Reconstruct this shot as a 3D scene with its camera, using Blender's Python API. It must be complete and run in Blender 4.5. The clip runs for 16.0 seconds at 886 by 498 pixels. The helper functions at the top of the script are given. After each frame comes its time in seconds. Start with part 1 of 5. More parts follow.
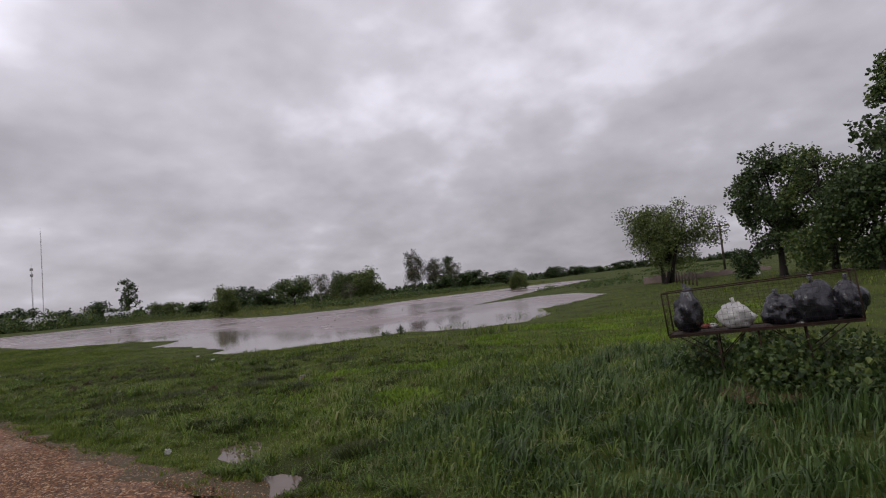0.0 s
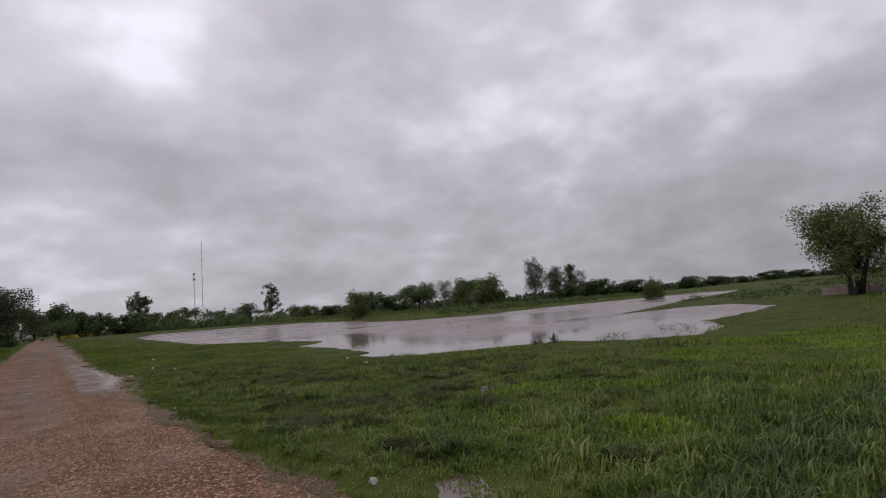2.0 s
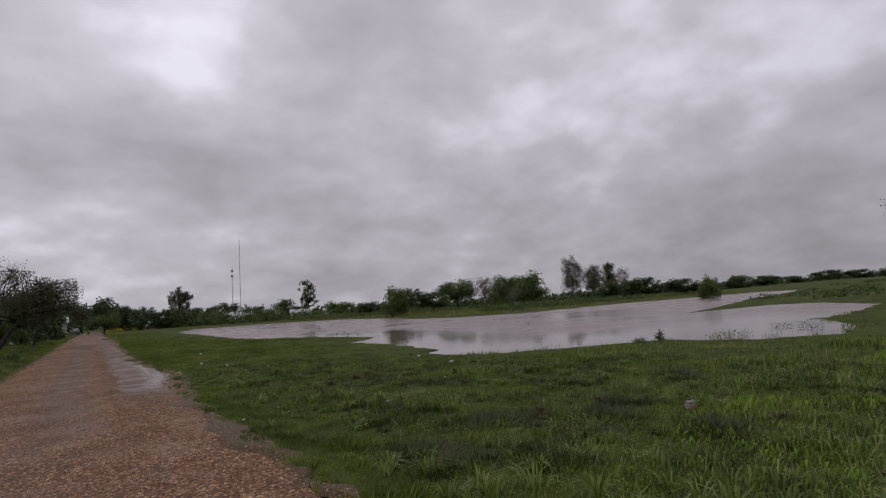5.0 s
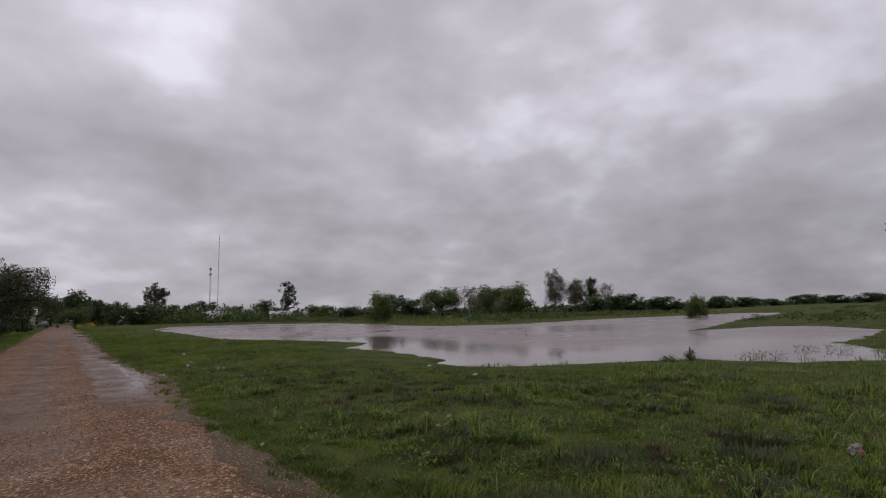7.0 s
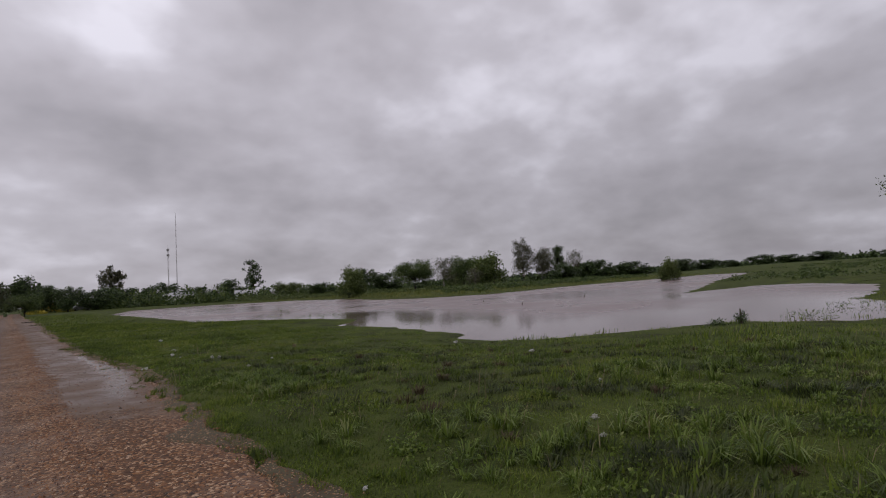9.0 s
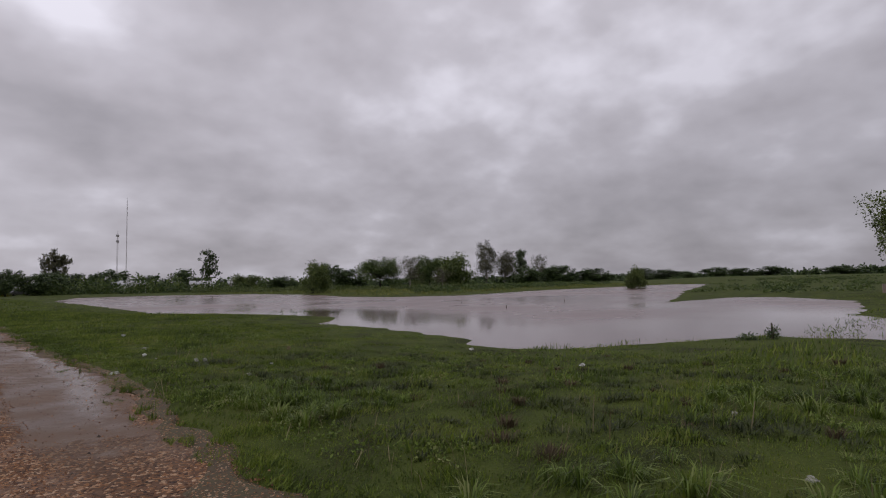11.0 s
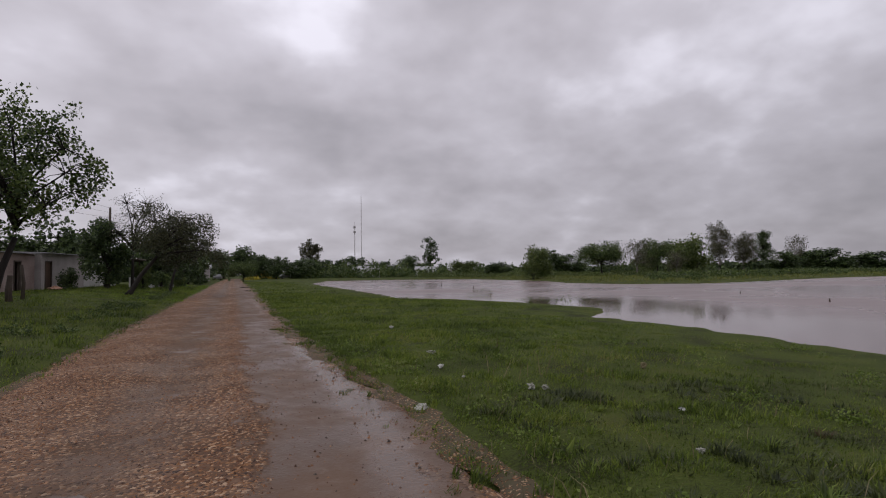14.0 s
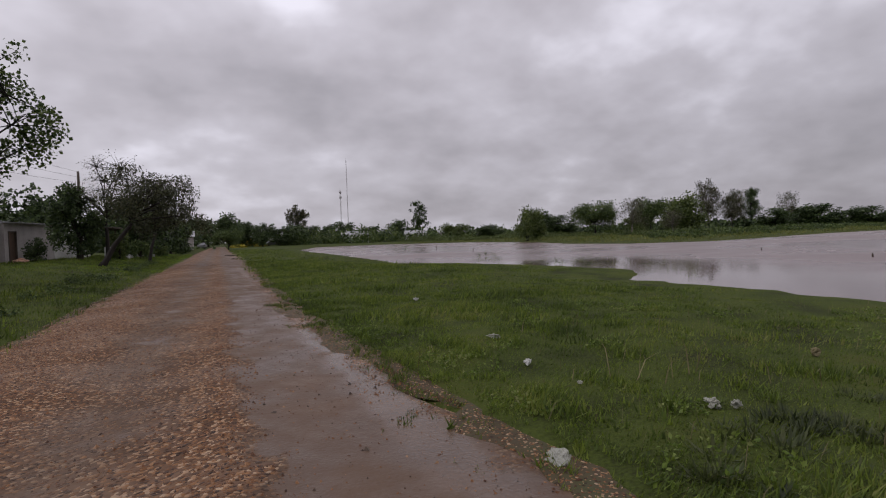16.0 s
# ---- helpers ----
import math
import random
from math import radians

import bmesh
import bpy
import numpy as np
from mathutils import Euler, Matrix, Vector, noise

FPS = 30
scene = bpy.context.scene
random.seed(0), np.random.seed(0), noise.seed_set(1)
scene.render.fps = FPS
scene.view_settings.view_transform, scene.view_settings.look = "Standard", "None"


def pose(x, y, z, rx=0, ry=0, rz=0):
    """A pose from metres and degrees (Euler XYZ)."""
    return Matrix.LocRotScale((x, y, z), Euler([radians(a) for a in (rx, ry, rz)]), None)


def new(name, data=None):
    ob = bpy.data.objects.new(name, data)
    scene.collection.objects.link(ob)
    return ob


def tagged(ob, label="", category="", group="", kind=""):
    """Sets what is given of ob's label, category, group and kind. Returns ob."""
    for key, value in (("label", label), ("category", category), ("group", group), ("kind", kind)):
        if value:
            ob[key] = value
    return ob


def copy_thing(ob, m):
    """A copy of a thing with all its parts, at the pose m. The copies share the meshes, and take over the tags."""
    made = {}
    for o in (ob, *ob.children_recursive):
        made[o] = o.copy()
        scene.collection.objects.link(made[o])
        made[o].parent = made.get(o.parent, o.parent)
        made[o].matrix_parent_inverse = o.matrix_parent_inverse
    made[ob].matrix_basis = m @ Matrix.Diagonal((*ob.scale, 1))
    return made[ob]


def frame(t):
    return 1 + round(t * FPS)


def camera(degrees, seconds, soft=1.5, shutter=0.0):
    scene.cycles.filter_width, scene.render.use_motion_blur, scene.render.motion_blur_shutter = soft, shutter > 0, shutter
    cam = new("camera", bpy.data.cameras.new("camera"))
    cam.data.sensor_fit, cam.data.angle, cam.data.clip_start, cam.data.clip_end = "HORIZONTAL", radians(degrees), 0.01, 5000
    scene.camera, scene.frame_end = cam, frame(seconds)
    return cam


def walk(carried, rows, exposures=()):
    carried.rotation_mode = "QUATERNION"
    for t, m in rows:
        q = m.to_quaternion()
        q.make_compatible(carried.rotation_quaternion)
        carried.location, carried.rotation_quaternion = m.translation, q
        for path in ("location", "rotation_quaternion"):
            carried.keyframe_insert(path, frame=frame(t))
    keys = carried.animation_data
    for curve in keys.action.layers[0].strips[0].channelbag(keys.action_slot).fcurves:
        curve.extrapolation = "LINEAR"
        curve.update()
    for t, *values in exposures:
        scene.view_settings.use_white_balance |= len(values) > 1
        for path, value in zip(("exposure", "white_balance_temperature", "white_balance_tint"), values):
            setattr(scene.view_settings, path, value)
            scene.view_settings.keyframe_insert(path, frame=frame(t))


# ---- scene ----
cam = camera(80.0, 16.0, soft=1.1, shutter=0.04)
PATH = [
    (0, -0.062, 0.033, 1.904, 93.97, 5.39, -51.08),
    (0.5, 0.073, 0.711, 1.877, 94.88, 4.78, -47.75),
    (1, 0.163, 1.292, 1.835, 97.16, 4.66, -45.96),
    (1.5, 0.160, 1.863, 1.850, 97.32, 5.79, -41.38),
    (2, 0.214, 2.549, 1.845, 95.93, 4.25, -38.41),
    (2.5, 0.232, 3.261, 1.774, 96.51, 1.84, -36.18),
    (3, 0.301, 3.860, 1.716, 96.48, 2.44, -35.62),
    (3.5, 0.402, 4.516, 1.688, 96.46, 1.84, -34.52),
    (4, 0.515, 5.188, 1.642, 95.85, 3.93, -33.86),
    (6.5, 0.555, 8.017, 1.688, 96.78, 2.05, -37.33),
    (7, 0.514, 8.594, 1.631, 96.84, 1.29, -37.23),
    (7.5, 0.561, 9.447, 1.648, 93.85, 3.96, -36.50),
    (8, 0.594, 10.195, 1.616, 95.40, 3.53, -35.32),
    (8.5, 0.759, 11.000, 1.669, 93.98, 3.41, -33.65),
    (9, 0.598, 11.828, 1.589, 93.74, 3.44, -40.94),
    (9.5, 0.517, 12.545, 1.563, 92.33, 3.93, -42.80),
    (9.7, 0.554, 12.769, 1.562, 91.38, 1.98, -44.11),
    (11.8, 0.691, 15.910, 1.675, 95.38, 1.34, -44.77),
    (12, 0.857, 16.437, 1.663, 93.07, 3.59, -36.84),
    (12.5, 0.984, 17.594, 1.680, 92.76, 1.62, -25.04),
    (13, 0.985, 18.663, 1.589, 91.96, 0.72, -20.97),
    (13.5, 1.226, 19.511, 1.591, 91.60, -1.18, -23.41),
    (14, 1.296, 20.342, 1.559, 92.44, 0.88, -23.19),
    (14.5, 1.412, 21.224, 1.499, 91.95, 1.68, -22.25),
    (15, 1.392, 21.968, 1.451, 91.33, -0.51, -21.30),
    (15.5, 1.417, 22.693, 1.426, 89.41, 3.07, -22.39),
    (16, 1.428, 23.376, 1.457, 88.50, 2.08, -24.61),
]
walk(cam, [(t, pose(x, y, z, rx, ry, rz)) for t, x, y, z, rx, ry, rz in PATH],
     [(0, 0.0), (2, -0.06), (4.2, -0.19), (6.5, -0.22), (9.5, -0.23), (12, -0.16), (16, -0.08)])

# ---- light ----
world = bpy.data.worlds.new("overcast_sky")
scene.world = world
world.use_nodes = True
SUN_EL, SUN_ROT = 45.0, 299.0


def build_world():
    nt = world.node_tree
    nt.nodes.clear()
    N = nt.nodes.new
    L = nt.links.new
    out, bg = N("ShaderNodeOutputWorld"), N("ShaderNodeBackground")
    sky = N("ShaderNodeTexSky")
    sky.sky_type, sky.sun_disc = "NISHITA", False
    sky.sun_elevation, sky.sun_rotation = radians(SUN_EL), radians(SUN_ROT)
    sky.dust_density, sky.air_density = 3.0, 1.0
    tc, sep = N("ShaderNodeTexCoord"), N("ShaderNodeSeparateXYZ")
    L(tc.outputs["Generated"], sep.inputs[0])
    zc = N("ShaderNodeMath"); zc.operation = "MAXIMUM"; zc.inputs[1].default_value = 0.0
    L(sep.outputs["Z"], zc.inputs[0])
    za = N("ShaderNodeMath"); za.operation = "ADD"; za.inputs[1].default_value = 0.5
    L(zc.outputs[0], za.inputs[0])
    lift = N("ShaderNodeVectorMath"); lift.operation = "MULTIPLY"; lift.inputs[1].default_value = (1.0, 1.0, 1.3)
    L(tc.outputs["Generated"], lift.inputs[0])
    inv = N("ShaderNodeMath"); inv.operation = "DIVIDE"; inv.inputs[0].default_value = 1.0
    L(za.outputs[0], inv.inputs[1])
    # the cloud deck: its masses shrink and flatten towards the horizon
    com = N("ShaderNodeVectorMath"); com.operation = "SCALE"
    L(lift.outputs[0], com.inputs[0]); L(inv.outputs[0], com.inputs["Scale"])

    def layer(scale, detail, rough, offset, dist):
        m = N("ShaderNodeMapping"); m.inputs["Location"].default_value = offset
        L(com.outputs[0], m.inputs[0])
        n = N("ShaderNodeTexNoise")
        n.inputs["Scale"].default_value, n.inputs["Detail"].default_value = scale, detail
        n.inputs["Roughness"].default_value, n.inputs["Distortion"].default_value = rough, dist
        L(m.outputs[0], n.inputs["Vector"])
        return n

    def centred(n, gain, onto=None):
        d = N("ShaderNodeMath"); d.operation = "SUBTRACT"; d.inputs[1].default_value = 0.5
        L(n.outputs[0], d.inputs[0])
        g = N("ShaderNodeMath"); g.operation = "MULTIPLY_ADD"; g.inputs[1].default_value = gain
        g.inputs[2].default_value = 0.5
        L(d.outputs[0], g.inputs[0])
        if onto is not None:
            L(onto.outputs[0], g.inputs[2])
        return g

    b = centred(layer(1.7, 2.0, 0.4, (9.1, 3.3, 0.4), 0.0), 0.22)
    b = centred(layer(4.6, 3.0, 0.42, (7.3, 2.2, 4.0), 0.0), 0.30, b)
    b = centred(layer(12.0, 3.0, 0.45, (1.3, 4.2, 9.0), 0.0), 0.15, b)
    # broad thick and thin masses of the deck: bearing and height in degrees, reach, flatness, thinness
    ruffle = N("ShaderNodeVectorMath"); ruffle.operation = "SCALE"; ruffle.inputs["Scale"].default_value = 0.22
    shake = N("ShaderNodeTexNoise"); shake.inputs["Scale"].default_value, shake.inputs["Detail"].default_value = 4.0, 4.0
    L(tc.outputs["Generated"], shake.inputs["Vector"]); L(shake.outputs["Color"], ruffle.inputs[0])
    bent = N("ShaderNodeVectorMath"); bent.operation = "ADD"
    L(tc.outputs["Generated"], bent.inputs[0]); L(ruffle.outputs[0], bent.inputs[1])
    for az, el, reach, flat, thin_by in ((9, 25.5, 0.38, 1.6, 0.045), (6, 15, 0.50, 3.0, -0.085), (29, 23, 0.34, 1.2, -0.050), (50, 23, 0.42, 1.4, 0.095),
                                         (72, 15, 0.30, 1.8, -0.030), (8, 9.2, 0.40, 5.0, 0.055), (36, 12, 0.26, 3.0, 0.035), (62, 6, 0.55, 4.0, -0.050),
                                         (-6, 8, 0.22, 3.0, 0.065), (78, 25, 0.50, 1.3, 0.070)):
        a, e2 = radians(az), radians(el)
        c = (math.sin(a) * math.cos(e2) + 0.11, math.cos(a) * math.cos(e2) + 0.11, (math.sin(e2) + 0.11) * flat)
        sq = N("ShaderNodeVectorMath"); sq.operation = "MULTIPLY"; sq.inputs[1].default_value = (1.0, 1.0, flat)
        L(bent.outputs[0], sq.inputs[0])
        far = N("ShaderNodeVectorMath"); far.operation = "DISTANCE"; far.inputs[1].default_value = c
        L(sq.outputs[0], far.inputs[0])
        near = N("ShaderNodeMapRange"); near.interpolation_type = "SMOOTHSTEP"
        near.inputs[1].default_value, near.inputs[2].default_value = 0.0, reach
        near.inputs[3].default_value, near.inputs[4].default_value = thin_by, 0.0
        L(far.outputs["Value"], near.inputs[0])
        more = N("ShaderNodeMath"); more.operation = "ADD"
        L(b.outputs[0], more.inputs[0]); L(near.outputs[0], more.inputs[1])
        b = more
    ramp = N("ShaderNodeValToRGB")
    e = ramp.color_ramp.elements
    e[0].position, e[0].color = 0.34, (0.370, 0.350, 0.388, 1)
    e[1].position, e[1].color = 0.63, (0.80, 0.775, 0.87, 1)
    x = e.new(0.455); x.color = (0.485, 0.458, 0.508, 1)
    x = e.new(0.54); x.color = (0.585, 0.558, 0.622, 1)
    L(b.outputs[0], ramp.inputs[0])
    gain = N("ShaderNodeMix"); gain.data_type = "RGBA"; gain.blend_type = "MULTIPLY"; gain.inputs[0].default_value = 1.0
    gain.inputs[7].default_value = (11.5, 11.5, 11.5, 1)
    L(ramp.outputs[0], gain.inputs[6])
    # thinner cloud, and so more light, towards the hidden sun
    dot = N("ShaderNodeVectorMath"); dot.operation = "DOT_PRODUCT"; dot.inputs[1].default_value = (-0.22, 0.10, 0.95)
    L(tc.outputs["Generated"], dot.inputs[0])
    thin = N("ShaderNodeMapRange"); thin.inputs[1].default_value, thin.inputs[2].default_value = -0.4, 0.9
    thin.inputs[3].default_value, thin.inputs[4].default_value = 6.0, 17.6
    L(dot.outputs["Value"], thin.inputs[0]); L(thin.outputs[0], gain.inputs[7])
    mix = N("ShaderNodeMix"); mix.data_type = "RGBA"; mix.inputs[0].default_value = 0.94
    L(sky.outputs[0], mix.inputs[6]); L(gain.outputs[2], mix.inputs[7])
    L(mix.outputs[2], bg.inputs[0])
    bg.inputs[1].default_value = 0.09
    L(bg.outputs[0], out.inputs[0])


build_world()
sun = new("sun", bpy.data.lights.new("sun", "SUN"))
sun.data.energy, sun.data.angle, sun.data.color = 0.5, radians(25), (1.0, 0.97, 0.93)
sun.matrix_world = pose(0, 0, 60, 90 - SUN_EL, 0, 180 - SUN_ROT)


# ---- materials ----
def material(name, stops, scale=4.0, rough=0.8, metal=0.0, bump=0.3, fine=40.0, island=False, obj=False, spec=0.4,
             rough_hi=None, stretch=(1, 1, 1), bump_dist=0.02, translucent=0.0, shift=0.55):
    """Two scales of noise through a colour ramp, with relief; island or obj adds a shift for each piece."""
    m = bpy.data.materials.new(name)
    m.use_nodes = True
    nt = m.node_tree
    N, L = nt.nodes.new, nt.links.new
    bs = nt.nodes["Principled BSDF"]
    tc, mp = N("ShaderNodeTexCoord"), N("ShaderNodeMapping")
    mp.inputs["Scale"].default_value = stretch
    L(tc.outputs["Object"], mp.inputs[0])
    n1, n2 = N("ShaderNodeTexNoise"), N("ShaderNodeTexNoise")
    n1.inputs["Scale"].default_value, n1.inputs["Detail"].default_value = scale, 5
    n2.inputs["Scale"].default_value, n2.inputs["Detail"].default_value = fine, 4
    L(mp.outputs[0], n1.inputs["Vector"]); L(mp.outputs[0], n2.inputs["Vector"])
    add = N("ShaderNodeMath"); add.operation = "MULTIPLY_ADD"; add.inputs[1].default_value = 0.4
    half = N("ShaderNodeMath"); half.operation = "MULTIPLY"; half.inputs[1].default_value = 0.6
    L(n1.outputs[0], half.inputs[0]); L(n2.outputs[0], add.inputs[0]); L(half.outputs[0], add.inputs[2])
    last = add
    if island or obj:
        src = N("ShaderNodeNewGeometry") if island else N("ShaderNodeObjectInfo")
        sh = N("ShaderNodeMath"); sh.operation = "MULTIPLY_ADD"; sh.inputs[1].default_value = shift
        sub = N("ShaderNodeMath"); sub.operation = "SUBTRACT"; sub.inputs[1].default_value = shift / 2
        L(src.outputs["Random Per Island" if island else "Random"], sh.inputs[0])
        L(add.outputs[0], sub.inputs[0]); L(sub.outputs[0], sh.inputs[2])
        last = sh
    ramp = N("ShaderNodeValToRGB")
    e = ramp.color_ramp.elements
    e[0].position, e[0].color = stops[0][0], (*stops[0][1], 1)
    e[1].position, e[1].color = stops[-1][0], (*stops[-1][1], 1)
    for p, c in stops[1:-1]:
        e.new(p).color = (*c, 1)
    L(last.outputs[0], ramp.inputs[0])
    L(ramp.outputs[0], bs.inputs["Base Color"])
    bs.inputs["Metallic"].default_value = metal
    bs.inputs["Specular IOR Level"].default_value = spec
    if rough_hi is None:
        bs.inputs["Roughness"].default_value = rough
    else:
        rr = N("ShaderNodeMapRange")
        rr.inputs[1].default_value, rr.inputs[2].default_value = 0.4, 0.6
        rr.inputs[3].default_value, rr.inputs[4].default_value = rough, rough_hi
        L(n1.outputs[0], rr.inputs[0]); L(rr.outputs[0], bs.inputs["Roughness"])
    if bump:
        bp = N("ShaderNodeBump")
        bp.inputs["Strength"].default_value, bp.inputs["Distance"].default_value = bump, bump_dist
        L(add.outputs[0], bp.inputs["Height"]); L(bp.outputs[0], bs.inputs["Normal"])
    if translucent:
        tr, mx = N("ShaderNodeBsdfTranslucent"), N("ShaderNodeMixShader")
        mx.inputs[0].default_value = translucent
        L(ramp.outputs[0], tr.inputs[0])
        L(bs.outputs[0], mx.inputs[1]); L(tr.outputs[0], mx.inputs[2])
        L(mx.outputs[0], nt.nodes["Material Output"].inputs[0])
    return m


GREEN = lambda a, b, c: [(0.25, a), (0.5, b), (0.78, c)]
M_SOIL = material("meadow_soil", [(0.37, (0.028, 0.029, 0.012)), (0.44, (0.042, 0.054, 0.013)), (0.54, (0.062, 0.082, 0.016)),
                                  (0.66, (0.074, 0.076, 0.020))], scale=0.7, fine=34, rough=0.9, bump=1.0, bump_dist=0.06, spec=0.1)
M_GRASS = material("grass_blades", [(0.36, (0.050, 0.074, 0.017)), (0.44, (0.078, 0.118, 0.020)), (0.51, (0.118, 0.162, 0.024)),
                                    (0.575, (0.172, 0.230, 0.032)), (0.74, (0.25, 0.24, 0.085))], scale=0.45, fine=2.2, rough=0.55, bump=0,
                   island=True, spec=0.3, translucent=0.4, shift=0.22)
M_GRASS_DARK = material("rank_grass", [(0.32, (0.048, 0.072, 0.016)), (0.44, (0.098, 0.148, 0.026)), (0.56, (0.165, 0.236, 0.038)),
                                       (0.76, (0.29, 0.29, 0.13))], scale=0.7, fine=2.6, rough=0.5, bump=0, island=True,
                        spec=0.3, translucent=0.4, shift=0.3)
M_SEDGE = material("dark_sedge", [(0.32, (0.028, 0.050, 0.015)), (0.46, (0.064, 0.112, 0.028)), (0.6, (0.112, 0.176, 0.046)), (0.78, (0.22, 0.21, 0.10))],
                   scale=0.9, fine=3, rough=0.45, bump=0, island=True, spec=0.35, translucent=0.3, shift=0.3)
M_LIME = material("young_grass", [(0.32, (0.088, 0.145, 0.017)), (0.5, (0.165, 0.262, 0.026)), (0.7, (0.24, 0.34, 0.045))], scale=0.5, fine=2.5,
                  rough=0.55, bump=0, island=True, spec=0.3, translucent=0.4, shift=0.25)
M_PALE = material("pale_grass", [(0.32, (0.070, 0.105, 0.018)), (0.5, (0.128, 0.180, 0.028)), (0.7, (0.19, 0.245, 0.05))], scale=0.5, fine=2.5,
                  rough=0.55, bump=0, island=True, spec=0.3, translucent=0.4, shift=0.25)
M_OLIVE = material("olive_weeds", [(0.32, (0.026, 0.036, 0.014)), (0.5, (0.055, 0.072, 0.024)), (0.7, (0.100, 0.112, 0.042))], scale=0.8, fine=3,
                   rough=0.5, bump=0, island=True, spec=0.3, translucent=0.3, shift=0.3)
M_BANK = material("bank_grass", [(0.3, (0.085, 0.105, 0.026)), (0.5, (0.15, 0.175, 0.04)), (0.7, (0.23, 0.23, 0.07))], scale=0.12, fine=0.6,
                  rough=0.6, bump=0, island=True, spec=0.3, translucent=0.4, shift=0.3)
M_STRAW = material("dry_stalks", [(0.3, (0.13, 0.11, 0.055)), (0.7, (0.26, 0.22, 0.12))], bump=0, island=True, translucent=0.15)
M_DEAD = material("dead_weed_stems", [(0.3, (0.050, 0.036, 0.020)), (0.7, (0.120, 0.090, 0.050))], bump=0, island=True, translucent=0.15)
M_ROAD = material("gravel_road", [(0.3, (0.052, 0.024, 0.012)), (0.45, (0.098, 0.049, 0.024)), (0.58, (0.148, 0.078, 0.039)),
                                  (0.7, (0.195, 0.120, 0.070))], scale=0.8, fine=22, rough=0.8, rough_hi=0.55, bump=0.5,
                  bump_dist=0.02, spec=0.15)

def add_stones(m, scale, stops, amount):
    """Small stones set in a surface: a cell pattern that colours and lifts each stone."""
    nt = m.node_tree
    N, L = nt.nodes.new, nt.links.new
    bs = nt.nodes["Principled BSDF"]
    tc, vo = N("ShaderNodeTexCoord"), N("ShaderNodeTexVoronoi")
    vo.inputs["Scale"].default_value = scale
    L(tc.outputs["Object"], vo.inputs["Vector"])
    sep = N("ShaderNodeSeparateColor")
    L(vo.outputs["Color"], sep.inputs[0])
    ramp = N("ShaderNodeValToRGB")
    e = ramp.color_ramp.elements
    e[0].position, e[0].color = stops[0][0], (*stops[0][1], 1)
    e[1].position, e[1].color = stops[-1][0], (*stops[-1][1], 1)
    for q, c in stops[1:-1]:
        e.new(q).color = (*c, 1)
    L(sep.outputs[0], ramp.inputs[0])
    mk = N("ShaderNodeMath"); mk.operation = "GREATER_THAN"; mk.inputs[1].default_value = 1 - amount
    L(sep.outputs[1], mk.inputs[0])
    mix = N("ShaderNodeMix"); mix.data_type = "RGBA"
    old = bs.inputs["Base Color"].links[0].from_socket
    L(mk.outputs[0], mix.inputs[0]); L(old, mix.inputs[6]); L(ramp.outputs[0], mix.inputs[7])
    L(mix.outputs[2], bs.inputs["Base Color"])
    hh = N("ShaderNodeMath"); hh.operation = "SUBTRACT"; hh.inputs[0].default_value = 0.6
    L(vo.outputs["Distance"], hh.inputs[1])
    hm = N("ShaderNodeMath"); hm.operation = "MULTIPLY"
    L(hh.outputs[0], hm.inputs[0]); L(mk.outputs[0], hm.inputs[1])
    bp = N("ShaderNodeBump"); bp.inputs["Strength"].default_value, bp.inputs["Distance"].default_value = 0.9, 0.02
    L(hm.outputs[0], bp.inputs["Height"])
    L(bs.inputs["Normal"].links[0].from_socket, bp.inputs["Normal"])
    L(bp.outputs[0], bs.inputs["Normal"])


STONES = [(0.05, (0.034, 0.016, 0.009)), (0.35, (0.125, 0.056, 0.024)), (0.7, (0.27, 0.130, 0.052)), (0.97, (0.44, 0.31, 0.20))]
add_stones(M_ROAD, 36, STONES, 0.62)


